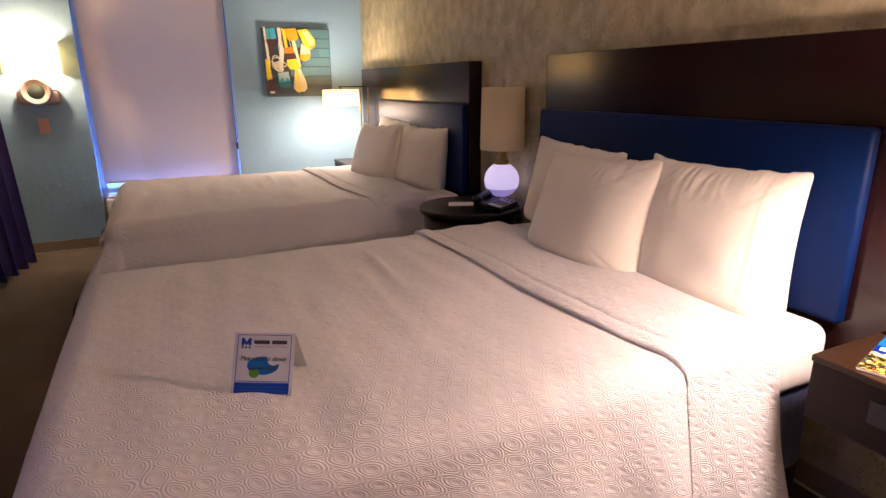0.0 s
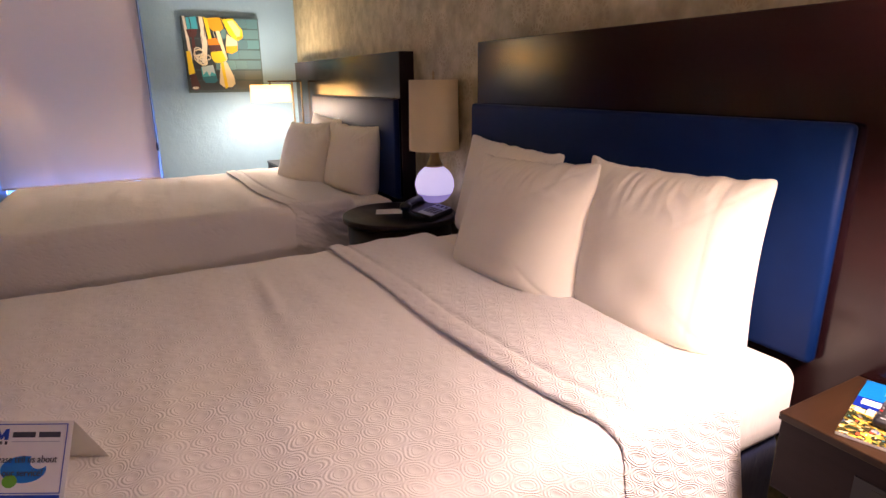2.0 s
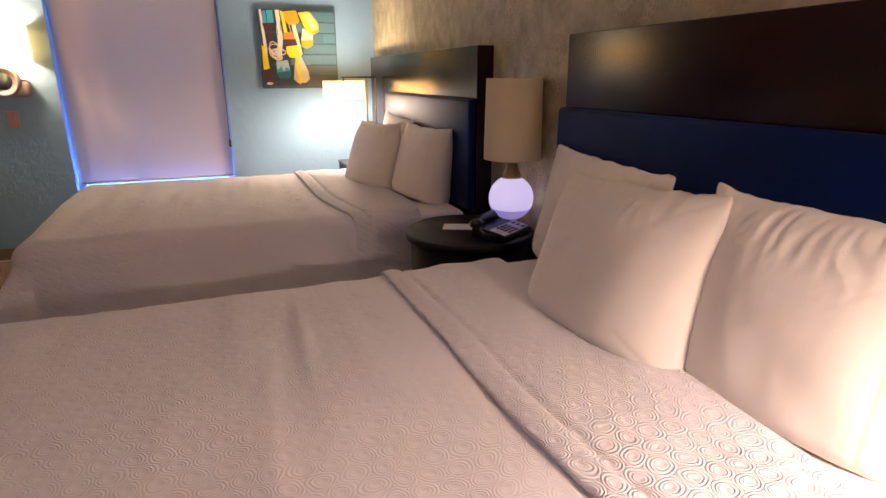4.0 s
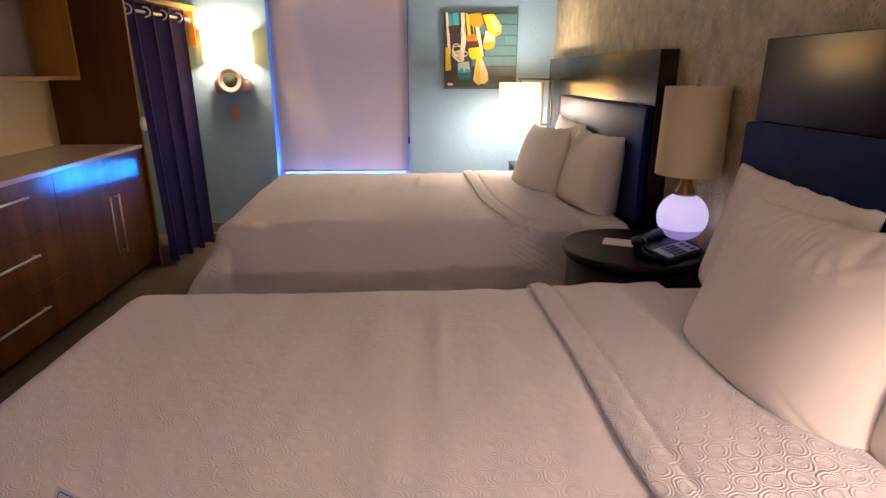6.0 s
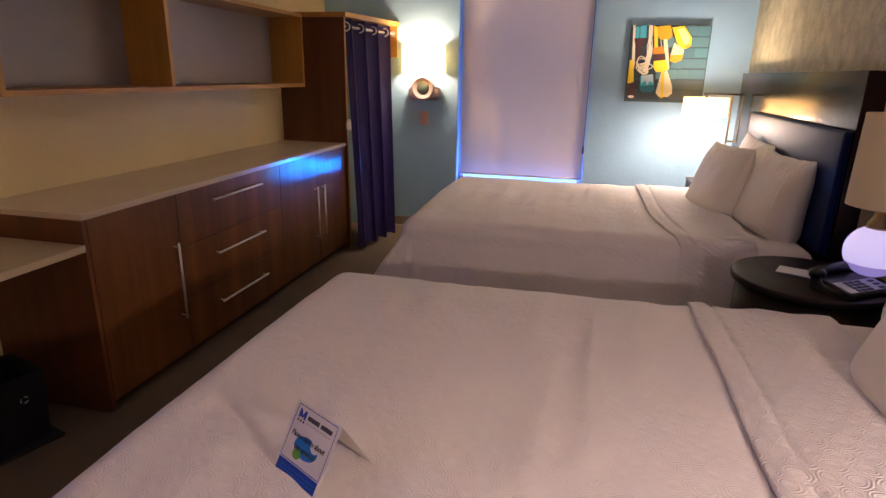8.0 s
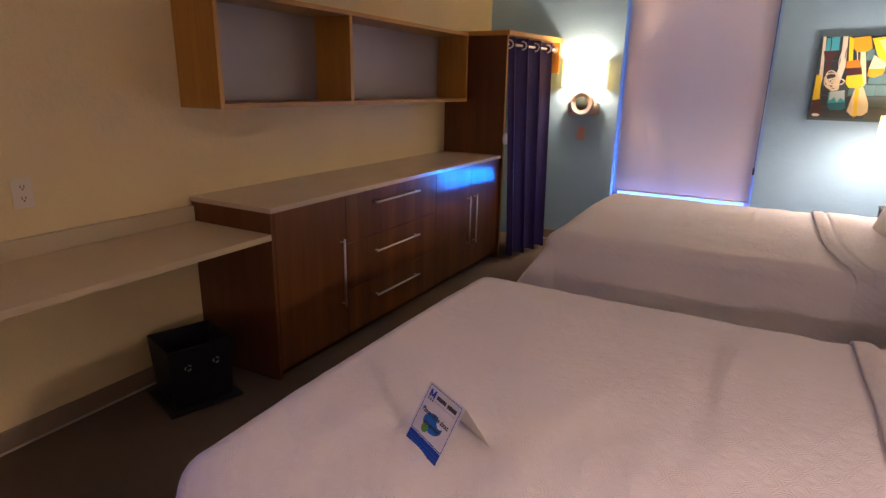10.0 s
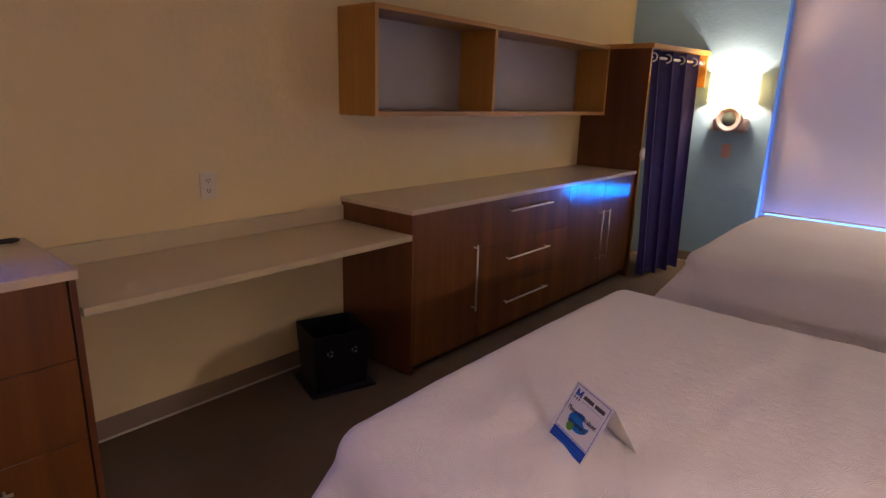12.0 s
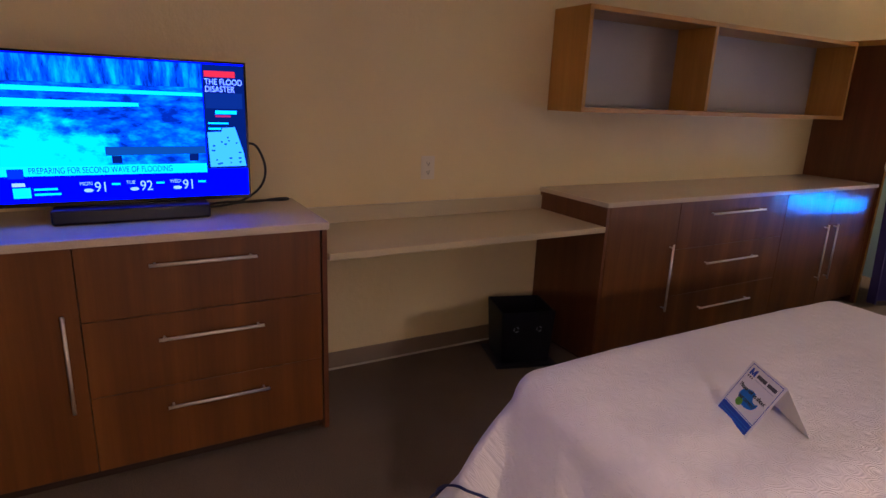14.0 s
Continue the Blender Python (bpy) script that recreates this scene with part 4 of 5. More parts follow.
def painting():
    """A stretched canvas: floats hung on rope against weathered shingles."""
    x0, x1, z0, z1 = 1.268, 1.868, 1.222, 1.812
    p = thing("canvas_picture", ((x0 + x1) / 2, YW - 0.02, z0), "square canvas picture of yellow floats on teal shingles", "picture")
    part("canvas", box(x0, YW - 0.040, z0, x1, YW - 0.002, z1, 0.002), colour("dark teal canvas", (0.045, 0.085, 0.10)), p)
    f0 = YW - 0.0402
    S = x1 - x0
    layer = [0]
    def to3(a, b, h):
        return (x0 + a * S, f0 - h - layer[0] * 0.0004, z1 - b * S * 0.983)
    def flat(name, pts, m):
        layer[0] += 1
        part(name, outline(pts, to3, 0.0004), m, p)
    tones = [(0.17, 0.46, 0.53), (0.14, 0.36, 0.44), (0.24, 0.52, 0.56), (0.15, 0.31, 0.37), (0.20, 0.40, 0.44), (0.11, 0.25, 0.31), (0.16, 0.34, 0.42)]
    for i in range(7):
        b0 = 0.015 + i * 0.138
        cuts = [0.012] + [min(0.97, (k + (0.55 if i % 2 else 1.0) + 0.18 * math.sin(i * 5 + k * 3)) * 0.205) for k in range(4)] + [0.988]
        for k, (a0, a1) in enumerate(zip(cuts, cuts[1:])):
            c = tones[(i * 3 + k * 2) % 7]
            c = tuple(0.29 * (q + e) for q, e in zip(c, (0.165, 0.37, 0.44)))
            if a1 < 0.62:
                c = (c[0] * 0.36, c[1] * 0.23, c[2] * 0.24)
            elif i > 4:
                c = (c[0] * 0.8, c[1] * 0.5, c[2] * 0.45)
            part("painted_shingle", outline(rect(a0 + 0.0012, b0, a1 - 0.0012, b0 + 0.121 + 0.004 * math.sin(k * 2 + i)), to3, 0.0003), colour("shingle paint", c), p)
    layer[0] = 2
    yel, dyel, cream = colour("yellow paint", (0.95, 0.72, 0.03)), colour("amber paint", (0.80, 0.42, 0.02)), colour("cream paint", (0.85, 0.76, 0.50))
    rope, maroon, teal2 = colour("rope paint", (0.86, 0.80, 0.68)), colour("maroon paint", (0.09, 0.03, 0.035)), colour("turquoise paint", (0.06, 0.45, 0.58))
    flat("rope", [(0.02, 0.0), (0.05, 0.0), (0.09, 0.5), (0.06, 0.8), (0.03, 0.8), (0.05, 0.5)], rope)
    flat("float", [(0.02, 0.45), (0.07, 0.45), (0.10, 0.74), (0.02, 0.76)], yel)
    flat("float", [(0.03, 0.76), (0.10, 0.74), (0.15, 0.93), (0.10, 0.97), (0.04, 0.95)], maroon)
    flat("rope", oval(0.085, 0.935, 0.04, 0.018), rope)
    flat("float", [(0.06, 0.02), (0.19, 0.0), (0.20, 0.16), (0.07, 0.18)], teal2)
    flat("float", [(0.05, 0.17), (0.19, 0.16), (0.17, 0.25), (0.14, 0.27), (0.15, 0.44), (0.12, 0.50), (0.10, 0.44), (0.11, 0.27), (0.07, 0.26)], maroon)
    flat("rope", [(0.22, 0.0), (0.27, 0.0), (0.30, 0.35), (0.26, 0.62), (0.20, 0.60), (0.24, 0.30)], rope)
    for k in range(7):
        layer[0] = 8
        loop = oval(0.20 + 0.025 * math.cos(k * 1.9), 0.53 + 0.05 * math.sin(k * 2.3), 0.095 - 0.006 * k, 0.040 + 0.008 * (k % 3), 24, k * 0.6)
        part("rope_loop", tube([to3(a, b, 0) for a, b in loop], 0.0042, 6, closed=True), rope if k % 2 == 0 else cream, p, "", True)
    for k in range(6):
        layer[0] = 9
        a0 = (0.10, 0.24, 0.29, 0.40, 0.56, 0.62)[k]
        part("cord", tube([to3(a0 + 0.015 * math.sin(j * 0.7 + k), 0.01 + j * 0.05, 0) for j in range(5 + (k * 3) % 5)], 0.0028, 6), rope if k % 2 else maroon, p, "", True)
    for a, b in ((0.655, 0.33), (0.62, 0.35), (0.575, 0.36)):
        flat("float_spot", oval(a, b, 0.010, 0.010), dyel)
    flat("float", [(0.18, 0.66), (0.34, 0.64), (0.38, 0.84), (0.34, 0.87), (0.22, 0.87), (0.19, 0.82)], teal2)
    flat("float_band", [(0.19, 0.79), (0.37, 0.77), (0.38, 0.84), (0.34, 0.87), (0.22, 0.87), (0.19, 0.82)], colour("deep turquoise paint", (0.02, 0.18, 0.26)))
    flat("float_splash", [(0.19, 0.65), (0.34, 0.63), (0.355, 0.75), (0.31, 0.72), (0.28, 0.78), (0.25, 0.71), (0.20, 0.76)], colour("pale blue paint", (0.52, 0.68, 0.74)))
    flat("float", [(0.33, 0.02), (0.49, 0.0), (0.53, 0.14), (0.47, 0.19), (0.38, 0.18), (0.33, 0.12)], dyel)
    flat("float", [(0.42, 0.18), (0.47, 0.18), (0.54, 0.55), (0.50, 0.60), (0.47, 0.50)], cream)
    flat("float", [(0.28, 0.0), (0.33, 0.03), (0.36, 0.28), (0.32, 0.30)], yel)
    flat("float", [(0.30, 0.29), (0.42, 0.27), (0.46, 0.36), (0.31, 0.37)], colour("orange paint", (0.75, 0.26, 0.02)))
    flat("float_band", [(0.31, 0.37), (0.46, 0.36), (0.48, 0.44), (0.33, 0.46)], maroon)
    flat("float", [(0.33, 0.46), (0.48, 0.44), (0.52, 0.56), (0.47, 0.60), (0.37, 0.60), (0.33, 0.54)], yel)
    flat("float", [(0.44, 0.60), (0.52, 0.59), (0.60, 0.78), (0.61, 0.88), (0.56, 0.93), (0.45, 0.93), (0.40, 0.88), (0.42, 0.72)], cream)
    flat("float_stripe", [(0.44, 0.60), (0.48, 0.60), (0.51, 0.93), (0.47, 0.95)], yel)
    flat("float", [(0.51, 0.03), (0.66, 0.01), (0.77, 0.16), (0.77, 0.25), (0.71, 0.30), (0.65, 0.29), (0.59, 0.22)], yel)
    flat("float_light", [(0.58, 0.05), (0.66, 0.035), (0.745, 0.16), (0.735, 0.24), (0.69, 0.25)], colour("pale yellow paint", (0.90, 0.78, 0.36)))
    flat("float_end", oval(0.725, 0.265, 0.045, 0.022, 20, -0.3), dyel)
    flat("float", [(0.56, 0.22), (0.62, 0.26), (0.69, 0.31), (0.68, 0.44), (0.60, 0.48), (0.53, 0.46), (0.53, 0.38)], cream)
    flat("float_band", [(0.53, 0.38), (0.69, 0.37), (0.68, 0.44), (0.60, 0.48), (0.53, 0.46)], dyel)


painting()


# ---- small things ----
def television():
    tx = -1.130
    y1, y0, z0, z1 = 0.392, -0.510, 0.938, 1.440
    tv = thing("television", (tx - 0.05, (y0 + y1) / 2, 0.88), "flat television showing a blue-tinted news broadcast", "television")
    part("casing", box(tx - 0.045, y0, z0, tx - 0.004, y1, z1, 0.004), M_GLOSSBLACK, tv)
    part("bezel_foot", box(tx - 0.004, y0, z0, tx, y1, z0 + 0.014, 0.001), M_GLOSSBLACK, tv)
    part("bezel_head", box(tx - 0.004, y0, z1 - 0.008, tx, y1, z1, 0.001), M_GLOSSBLACK, tv)
    for a, b in ((y0, y0 + 0.008), (y1 - 0.008, y1)):
        part("bezel_side", box(tx - 0.004, a, z0 + 0.014, tx, b, z1 - 0.008, 0.001), M_GLOSSBLACK, tv)
    W, H = y1 - y0 - 0.016, z1 - z0 - 0.022
    layer = [0]
    def to3(a, b, h):
        return (tx - 0.0038 + h + layer[0] * 0.0004, y0 + 0.008 + a * W, z1 - 0.008 - b * H)
    def lit(name, c, s=1.0, rich=4.0):
        g = glow(name, (c[0], c[1], c[2] * rich), s * 1.5, (0, 0, 0), 1.0)
        g.node_tree.nodes["Principled BSDF"].inputs["Specular IOR Level"].default_value = 0.0
        return g
    sc = part("screen", outline(rect(0, 0, 1, 1), to3, 0.0004), lit("screen deep blue", (0.003, 0.012, 0.85), 0.62), tv, "glowing blue screen")
    def flat(name, pts, m, up=1):
        layer[0] = up
        return part(name, outline(pts, to3, 0.0004), m, sc)
    m = bpy.data.materials.new("screen footage")
    m.use_nodes = True
    t = m.node_tree
    b = t.nodes["Principled BSDF"]
    b.inputs["Base Color"].default_value = (0, 0, 0, 1)
    v = coords(t, (1, 1, 1), "World")
    sep = t.nodes.new("ShaderNodeSeparateXYZ")
    t.links.new(v, sep.inputs[0])
    b.inputs["Specular IOR Level"].default_value = 0.0
    y, z = sep.outputs[1], sep.outputs[2]
    trees = noise_tex(t, coords(t, (1, 34, 7), "World"), 1.0, 5, 0.65)
    water = noise_tex(t, coords(t, (1, 9, 22), "World"), 1.5, 5, 0.6)
    soft = noise_tex(t, coords(t, (1, 12, 16), "World"), 1.0, 4, 0.6)
    up = math_n(t, "GREATER_THAN", z, 1.345)
    dy = math_n(t, "MULTIPLY", math_n(t, "ADD", y, 0.30), 2.9)
    dz = math_n(t, "MULTIPLY", math_n(t, "SUBTRACT", z, 1.09), 6.5)
    far = math_n(t, "SQRT", math_n(t, "ADD", math_n(t, "MULTIPLY", dy, dy), math_n(t, "MULTIPLY", dz, dz)))
    splash = math_n(t, "MAXIMUM", math_n(t, "SUBTRACT", 0.95, math_n(t, "ADD", far, math_n(t, "MULTIPLY", math_n(t, "SUBTRACT", soft, 0.5), 1.4))), 0.0)
    low = math_n(t, "ADD", math_n(t, "MULTIPLY", water, 0.80), math_n(t, "MULTIPLY", splash, 0.75))
    fac = math_n(t, "ADD", math_n(t, "MULTIPLY", up, math_n(t, "MULTIPLY", trees, 0.92)), math_n(t, "MULTIPLY", math_n(t, "SUBTRACT", 1.0, up), math_n(t, "ADD", low, 0.03)))
    t.links.new(ramp(t, fac, [(0.32, (0.002, 0.025, 0.40)), (0.44, (0.004, 0.11, 1.2)), (0.56, (0.008, 0.33, 2.4)), (0.74, (0.035, 0.80, 3.0))]), b.inputs["Emission Color"])
    b.inputs["Emission Strength"].default_value = 1.15
    flat("footage", rect(0, 0.01, 0.835, 0.80), m)
    cy = lit("screen cyan", (0.05, 0.72, 1.0), 0.95)
    db = lit("screen navy", (0.004, 0.02, 0.22), 0.5, 1.0)
    flat("water_band", [(0.0, 0.205), (0.835, 0.22), (0.835, 0.245), (0.0, 0.24)], cy, 2)
    flat("water_band", [(0.10, 0.29), (0.60, 0.305), (0.60, 0.33), (0.35, 0.345), (0.10, 0.35)], cy, 2)
    flat("bench_seat", [(0.47, 0.615), (0.835, 0.615), (0.835, 0.67), (0.47, 0.68)], lit("screen slate", (0.01, 0.09, 0.45), 0.6, 1.0), 2)
    flat("bench_foot", rect(0.49, 0.68, 0.525, 0.735), db, 2)
    flat("bench_foot", rect(0.77, 0.67, 0.805, 0.725), db, 2)
    flat("caption_bar", rect(0.0, 0.745, 0.835, 0.815), cy, 2)
    flat("side_panel", rect(0.838, 0.01, 1.0, 0.79), db, 2)
    flat("red_banner", rect(0.845, 0.055, 0.965, 0.10), lit("screen red", (0.9, 0.03, 0.02), 0.7), 3)
    flat("thumbnail", rect(0.845, 0.215, 0.99, 0.33), lit("screen mid blue", (0.01, 0.05, 0.45), 0.4, 1.0), 3)
    flat("thumbnail_title", rect(0.88, 0.345, 0.965, 0.372), cy, 3)
    flat("thumbnail_bar", rect(0.88, 0.38, 0.94, 0.395), lit("screen dull red", (0.6, 0.03, 0.05), 0.6), 3)
    flat("small_print", rect(0.85, 0.435, 0.93, 0.447), cy, 3)
    flat("small_print", rect(0.85, 0.475, 0.90, 0.49), cy, 3)
    flat("map", [(0.905, 0.475), (0.955, 0.47), (0.985, 0.66), (0.995, 0.77), (0.85, 0.775), (0.845, 0.51), (0.90, 0.505)], lit("screen pale cyan", (0.10, 0.55, 1.0), 0.75), 3)
    random.seed(5)
    for _ in range(16):
        a, c = random.uniform(0.855, 0.97), random.uniform(0.54, 0.76)
        flat("map_mark", rect(a, c, a + random.uniform(0.005, 0.014), c + 0.012), lit("screen map ink", (0.01, 0.10, 0.5), 0.6, 1.0), 4)
    def at(a, b2, up):
        layer[0] = up
        o = Vector(to3(a, b2, 0.0005))
        return Matrix.Translation(o) @ Matrix(((0, 0, 1, 0), (1, 0, 0, 0), (0, 1, 0, 0), (0, 0, 0, 1)))
    white = lit("screen white", (0.38, 0.62, 1.0), 0.8)
    lettering("caption", "PREPARING FOR SECOND WAVE OF FLOODING", 0.030, at(0.215, 0.800, 3), lit("screen dark print", (0.01, 0.06, 0.40), 0.6, 1.0), sc, 0.665)
    lettering("headline", "THE FLOOD", 0.030, at(0.845, 0.155, 3), white, sc, 0.80)
    lettering("headline", "DISASTER", 0.030, at(0.845, 0.208, 3), white, sc, 0.80)
    for txt, day, a in (("91", "MON", 0.372), ("92", "TUE", 0.530), ("91", "WED", 0.688)):
        lettering("temperature", txt, 0.050, at(a + 0.048, 0.938, 3), white, sc, 0.85)
        lettering("weekday", day, 0.018, at(a, 0.888, 3), white, sc, 0.9)
        flat("cloud_symbol", oval(a + 0.028, 0.925, 0.016, 0.013), white, 3)
        flat("rain_chance", rect(a + 0.108, 0.878, a + 0.138, 0.892), cy, 3)
    flat("station_mark", rect(0.150, 0.765, 0.200, 0.83), lit("screen royal", (0.01, 0.05, 0.6), 0.6), 3)
    flat("clock_block", rect(0.160, 0.86, 0.20, 0.885), white, 3)
    flat("weather_block", rect(0.160, 0.895, 0.215, 0.965), cy, 3)
    for k in range(2):
        flat("ticker_bar", rect(0.225, 0.90 + k * 0.035, 0.300 + 0.01 * k, 0.915 + k * 0.035), cy, 3)
    part("neck", box(tx - 0.05, -0.20, 0.928, tx - 0.012, 0.16, 0.945, 0.004), M_BLACK, tv)
    part("stand_foot", box(-1.320, -0.262, 0.880, -1.075, 0.235, 0.932, 0.010, 3), M_BLACK, tv, "wide black stand")
    return tv


television()


def cables():
    k = thing("television_cable", (-1.25, 0.45, 0.88), "black cables looping from the television", "cable")
    def arc(pts, n=10):
        pts = [Vector(p) for p in pts]
        out = []
        for i in range(len(pts) - 1):
            p0, p1, p2, p3 = pts[max(i - 1, 0)], pts[i], pts[i + 1], pts[min(i + 2, len(pts) - 1)]
            for j in range(n):
                s = j / n
                out.append(0.5 * ((2 * p1) + (p2 - p0) * s + (2 * p0 - 5 * p1 + 4 * p2 - p3) * s * s + (3 * p1 - p0 - 3 * p2 + p3) * s ** 3))
        return out + [pts[-1]]
    part("loop", tube(arc([(-1.18, 0.36, 1.14), (-1.19, 0.425, 1.135), (-1.20, 0.462, 1.06), (-1.20, 0.455, 0.99), (-1.21, 0.41, 0.935), (-1.22, 0.33, 0.90), (-1.22, 0.2, 0.889)]), 0.005), M_BLACK, k, smooth=True)
    part("power_lead", tube(arc([(-1.30, 0.24, 0.887), (-1.33, 0.33, 0.888), (-1.31, 0.44, 0.888), (-1.35, 0.52, 0.888), (-1.355, 0.575, 0.888), (-1.335, 0.585, 0.888), (-1.325, 0.55, 0.888), (-1.33, 0.46, 0.888), (-1.30, 0.36, 0.888)]), 0.0055), M_BLACK, k, smooth=True)


cables()


def recycling_bin():
    """An open square bin standing in a tray."""
    at = (-1.137, 1.754, 0)
    b = thing("waste_bin", at, "black square recycling bin standing in a tray", "bin")
    M = pose(*at, 0, 0, -17)
    x0, x1, y0, y1, h, t = -0.130, 0.130, -0.145, 0.145, 0.300, 0.006
    tp = 0.016

    def put(name, bm, m, label=""):
        bm.transform(M)
        return part(name, bm, m, b, label)
    bm = bmesh.new()
    rows = []
    for off, z in ((tp, 0.015), (0, h), (t, h), (tp + t, 0.021)):
        rows.append([bm.verts.new(p) for p in ((x0 + off, y0 + off, z), (x1 - off, y0 + off, z), (x1 - off, y1 - off, z), (x0 + off, y1 - off, z))])
    for a, c in zip(rows, rows[1:]):
        for i in range(4):
            bm.faces.new((a[i], a[(i + 1) % 4], c[(i + 1) % 4], c[i]))
    bm.faces.new(rows[0])
    bm.faces.new(rows[-1])
    bmesh.ops.bevel(bm, geom=list(bm.edges), offset=0.0025, segments=2, affect="EDGES")
    put("shell", bm, M_BIN)
    put("tray", box(x0 - 0.02, y0 - 0.02, 0.0, x1 + 0.022, y1 + 0.02, 0.014, 0.005), M_BIN)
    for yy in (-0.062, 0.062):
        for k in range(3):
            a0 = k * 2.094 + 0.3
            arcp = [(x1 - 0.0055, yy + 0.013 * math.cos(a0 + s * 0.32), 0.205 + 0.013 * math.sin(a0 + s * 0.32)) for s in range(5)]
            put("recycling_mark", tube(arcp, 0.0028, 6), M_GREYPRINT, "grey recycling arrows")


recycling_bin()


def tent_card():
    c = thing("tent_card", (0.52, 1.17, 0.675), "white and blue folded comment card on the coverlet", "card")
    a, w = Vector((0.460, 1.203, 0.786)), Vector((0.121, -0.067, 0))
    dn = Vector((-0.032, -0.064, -0.118))
    bk = Vector((0.032, 0.064, -0.118))
    wl = w.length
    nrm = w.cross(dn).normalized()
    if nrm.y > 0:
        nrm = -nrm
    hgt = dn.length
    u = w / wl
    for name, d, n in (("front_leaf", dn, nrm), ("back_leaf", bk, w.cross(bk).normalized())):
        if name == "back_leaf" and n.y < 0:
            n = -n
        bm = bmesh.new()
        q = [a - n * 0.0006, a + w - n * 0.0006, a + w + d - n * 0.0006, a + d - n * 0.0006]
        lo, hi = [bm.verts.new(p) for p in q], [bm.verts.new(p + n * 0.0006) for p in q]
        bm.faces.new(lo), bm.faces.new(hi)
        for i in range(4):
            bm.faces.new((lo[i], lo[(i + 1) % 4], hi[(i + 1) % 4], hi[i]))
        leaf = part(name, bm, M_CARD, c)
        if name == "front_leaf":
            fl = leaf
        else:
            def to3b(x, y, h):
                return a + u * x * wl + bk.normalized() * y * hgt + n * (0.0002 + h)
            part("green_print", outline([(0.03, 0.06), (0.30, 0.06), (0.03, 0.26)], to3b, 0.0002), M_PGREEN, leaf)
    d1 = dn.normalized()
    lay = [0]
    def to3(x, y, h):
        return a + u * x * wl + d1 * y * hgt + nrm * (0.0002 + h + lay[0] * 0.00025)
    def flat(nm, pts, m, up=0):
        lay[0] = up
        part(nm, outline(pts, to3, 0.0002), m, fl)
    e = 0.010
    for r in (rect(0.055, 0.035, 0.945, 0.035 + e), rect(0.055, 0.775, 0.945, 0.775 + e), rect(0.055, 0.035 + e, 0.055 + e, 0.775), rect(0.945 - e, 0.035 + e, 0.945, 0.775)):
        flat("border_rule", r, M_PBLUE)
    flat("blue_footer", rect(0.055, 0.80, 0.945, 0.975), M_PBLUE)
    for y in (0.865, 0.915):
        flat("footer_line", rect(0.10, y, 0.90, y + 0.008), M_PLBLUE, 1)
    flat("emblem", [(0.12, 0.09), (0.16, 0.09), (0.20, 0.16), (0.24, 0.09), (0.28, 0.09), (0.28, 0.21), (0.235, 0.21), (0.235, 0.17), (0.20, 0.21), (0.165, 0.17), (0.165, 0.21), (0.12, 0.21)], M_PBLUE)
    for x in (0.125, 0.185, 0.245):
        flat("emblem_base", rect(x, 0.225, x + 0.03, 0.26), M_PGREY)
    flat("name_bar", rect(0.325, 0.125, 0.585, 0.185), M_PGREY)
    flat("name_bar", rect(0.625, 0.125, 0.87, 0.185), M_PGREY)
    flat("strapline", rect(0.325, 0.225, 0.87, 0.235), M_GREYPRINT)
    swoosh = oval(0.50, 0.53, 0.26, 0.145)
    flat("swoosh", swoosh, M_PLBLUE)
    flat("swoosh_bite", oval(0.67, 0.43, 0.105, 0.095), M_CARD, 1)
    flat("green_dot", oval(0.365, 0.655, 0.085, 0.07), M_PGREEN, 1)
    ex, ez = u, nrm
    ey = ez.cross(ex)
    R = Matrix((ex, ey, ez)).transposed().to_4x4()
    for txt, x, y in (("Please tell us about", 0.50, 0.455), ("our service!", 0.50, 0.60)):
        lay[0] = 2
        lettering("message", txt, 0.0150, Matrix.Translation(to3(x, y, 0.0006)) @ R, M_PGREY, fl, 0.88, "CENTER")


tent_card()


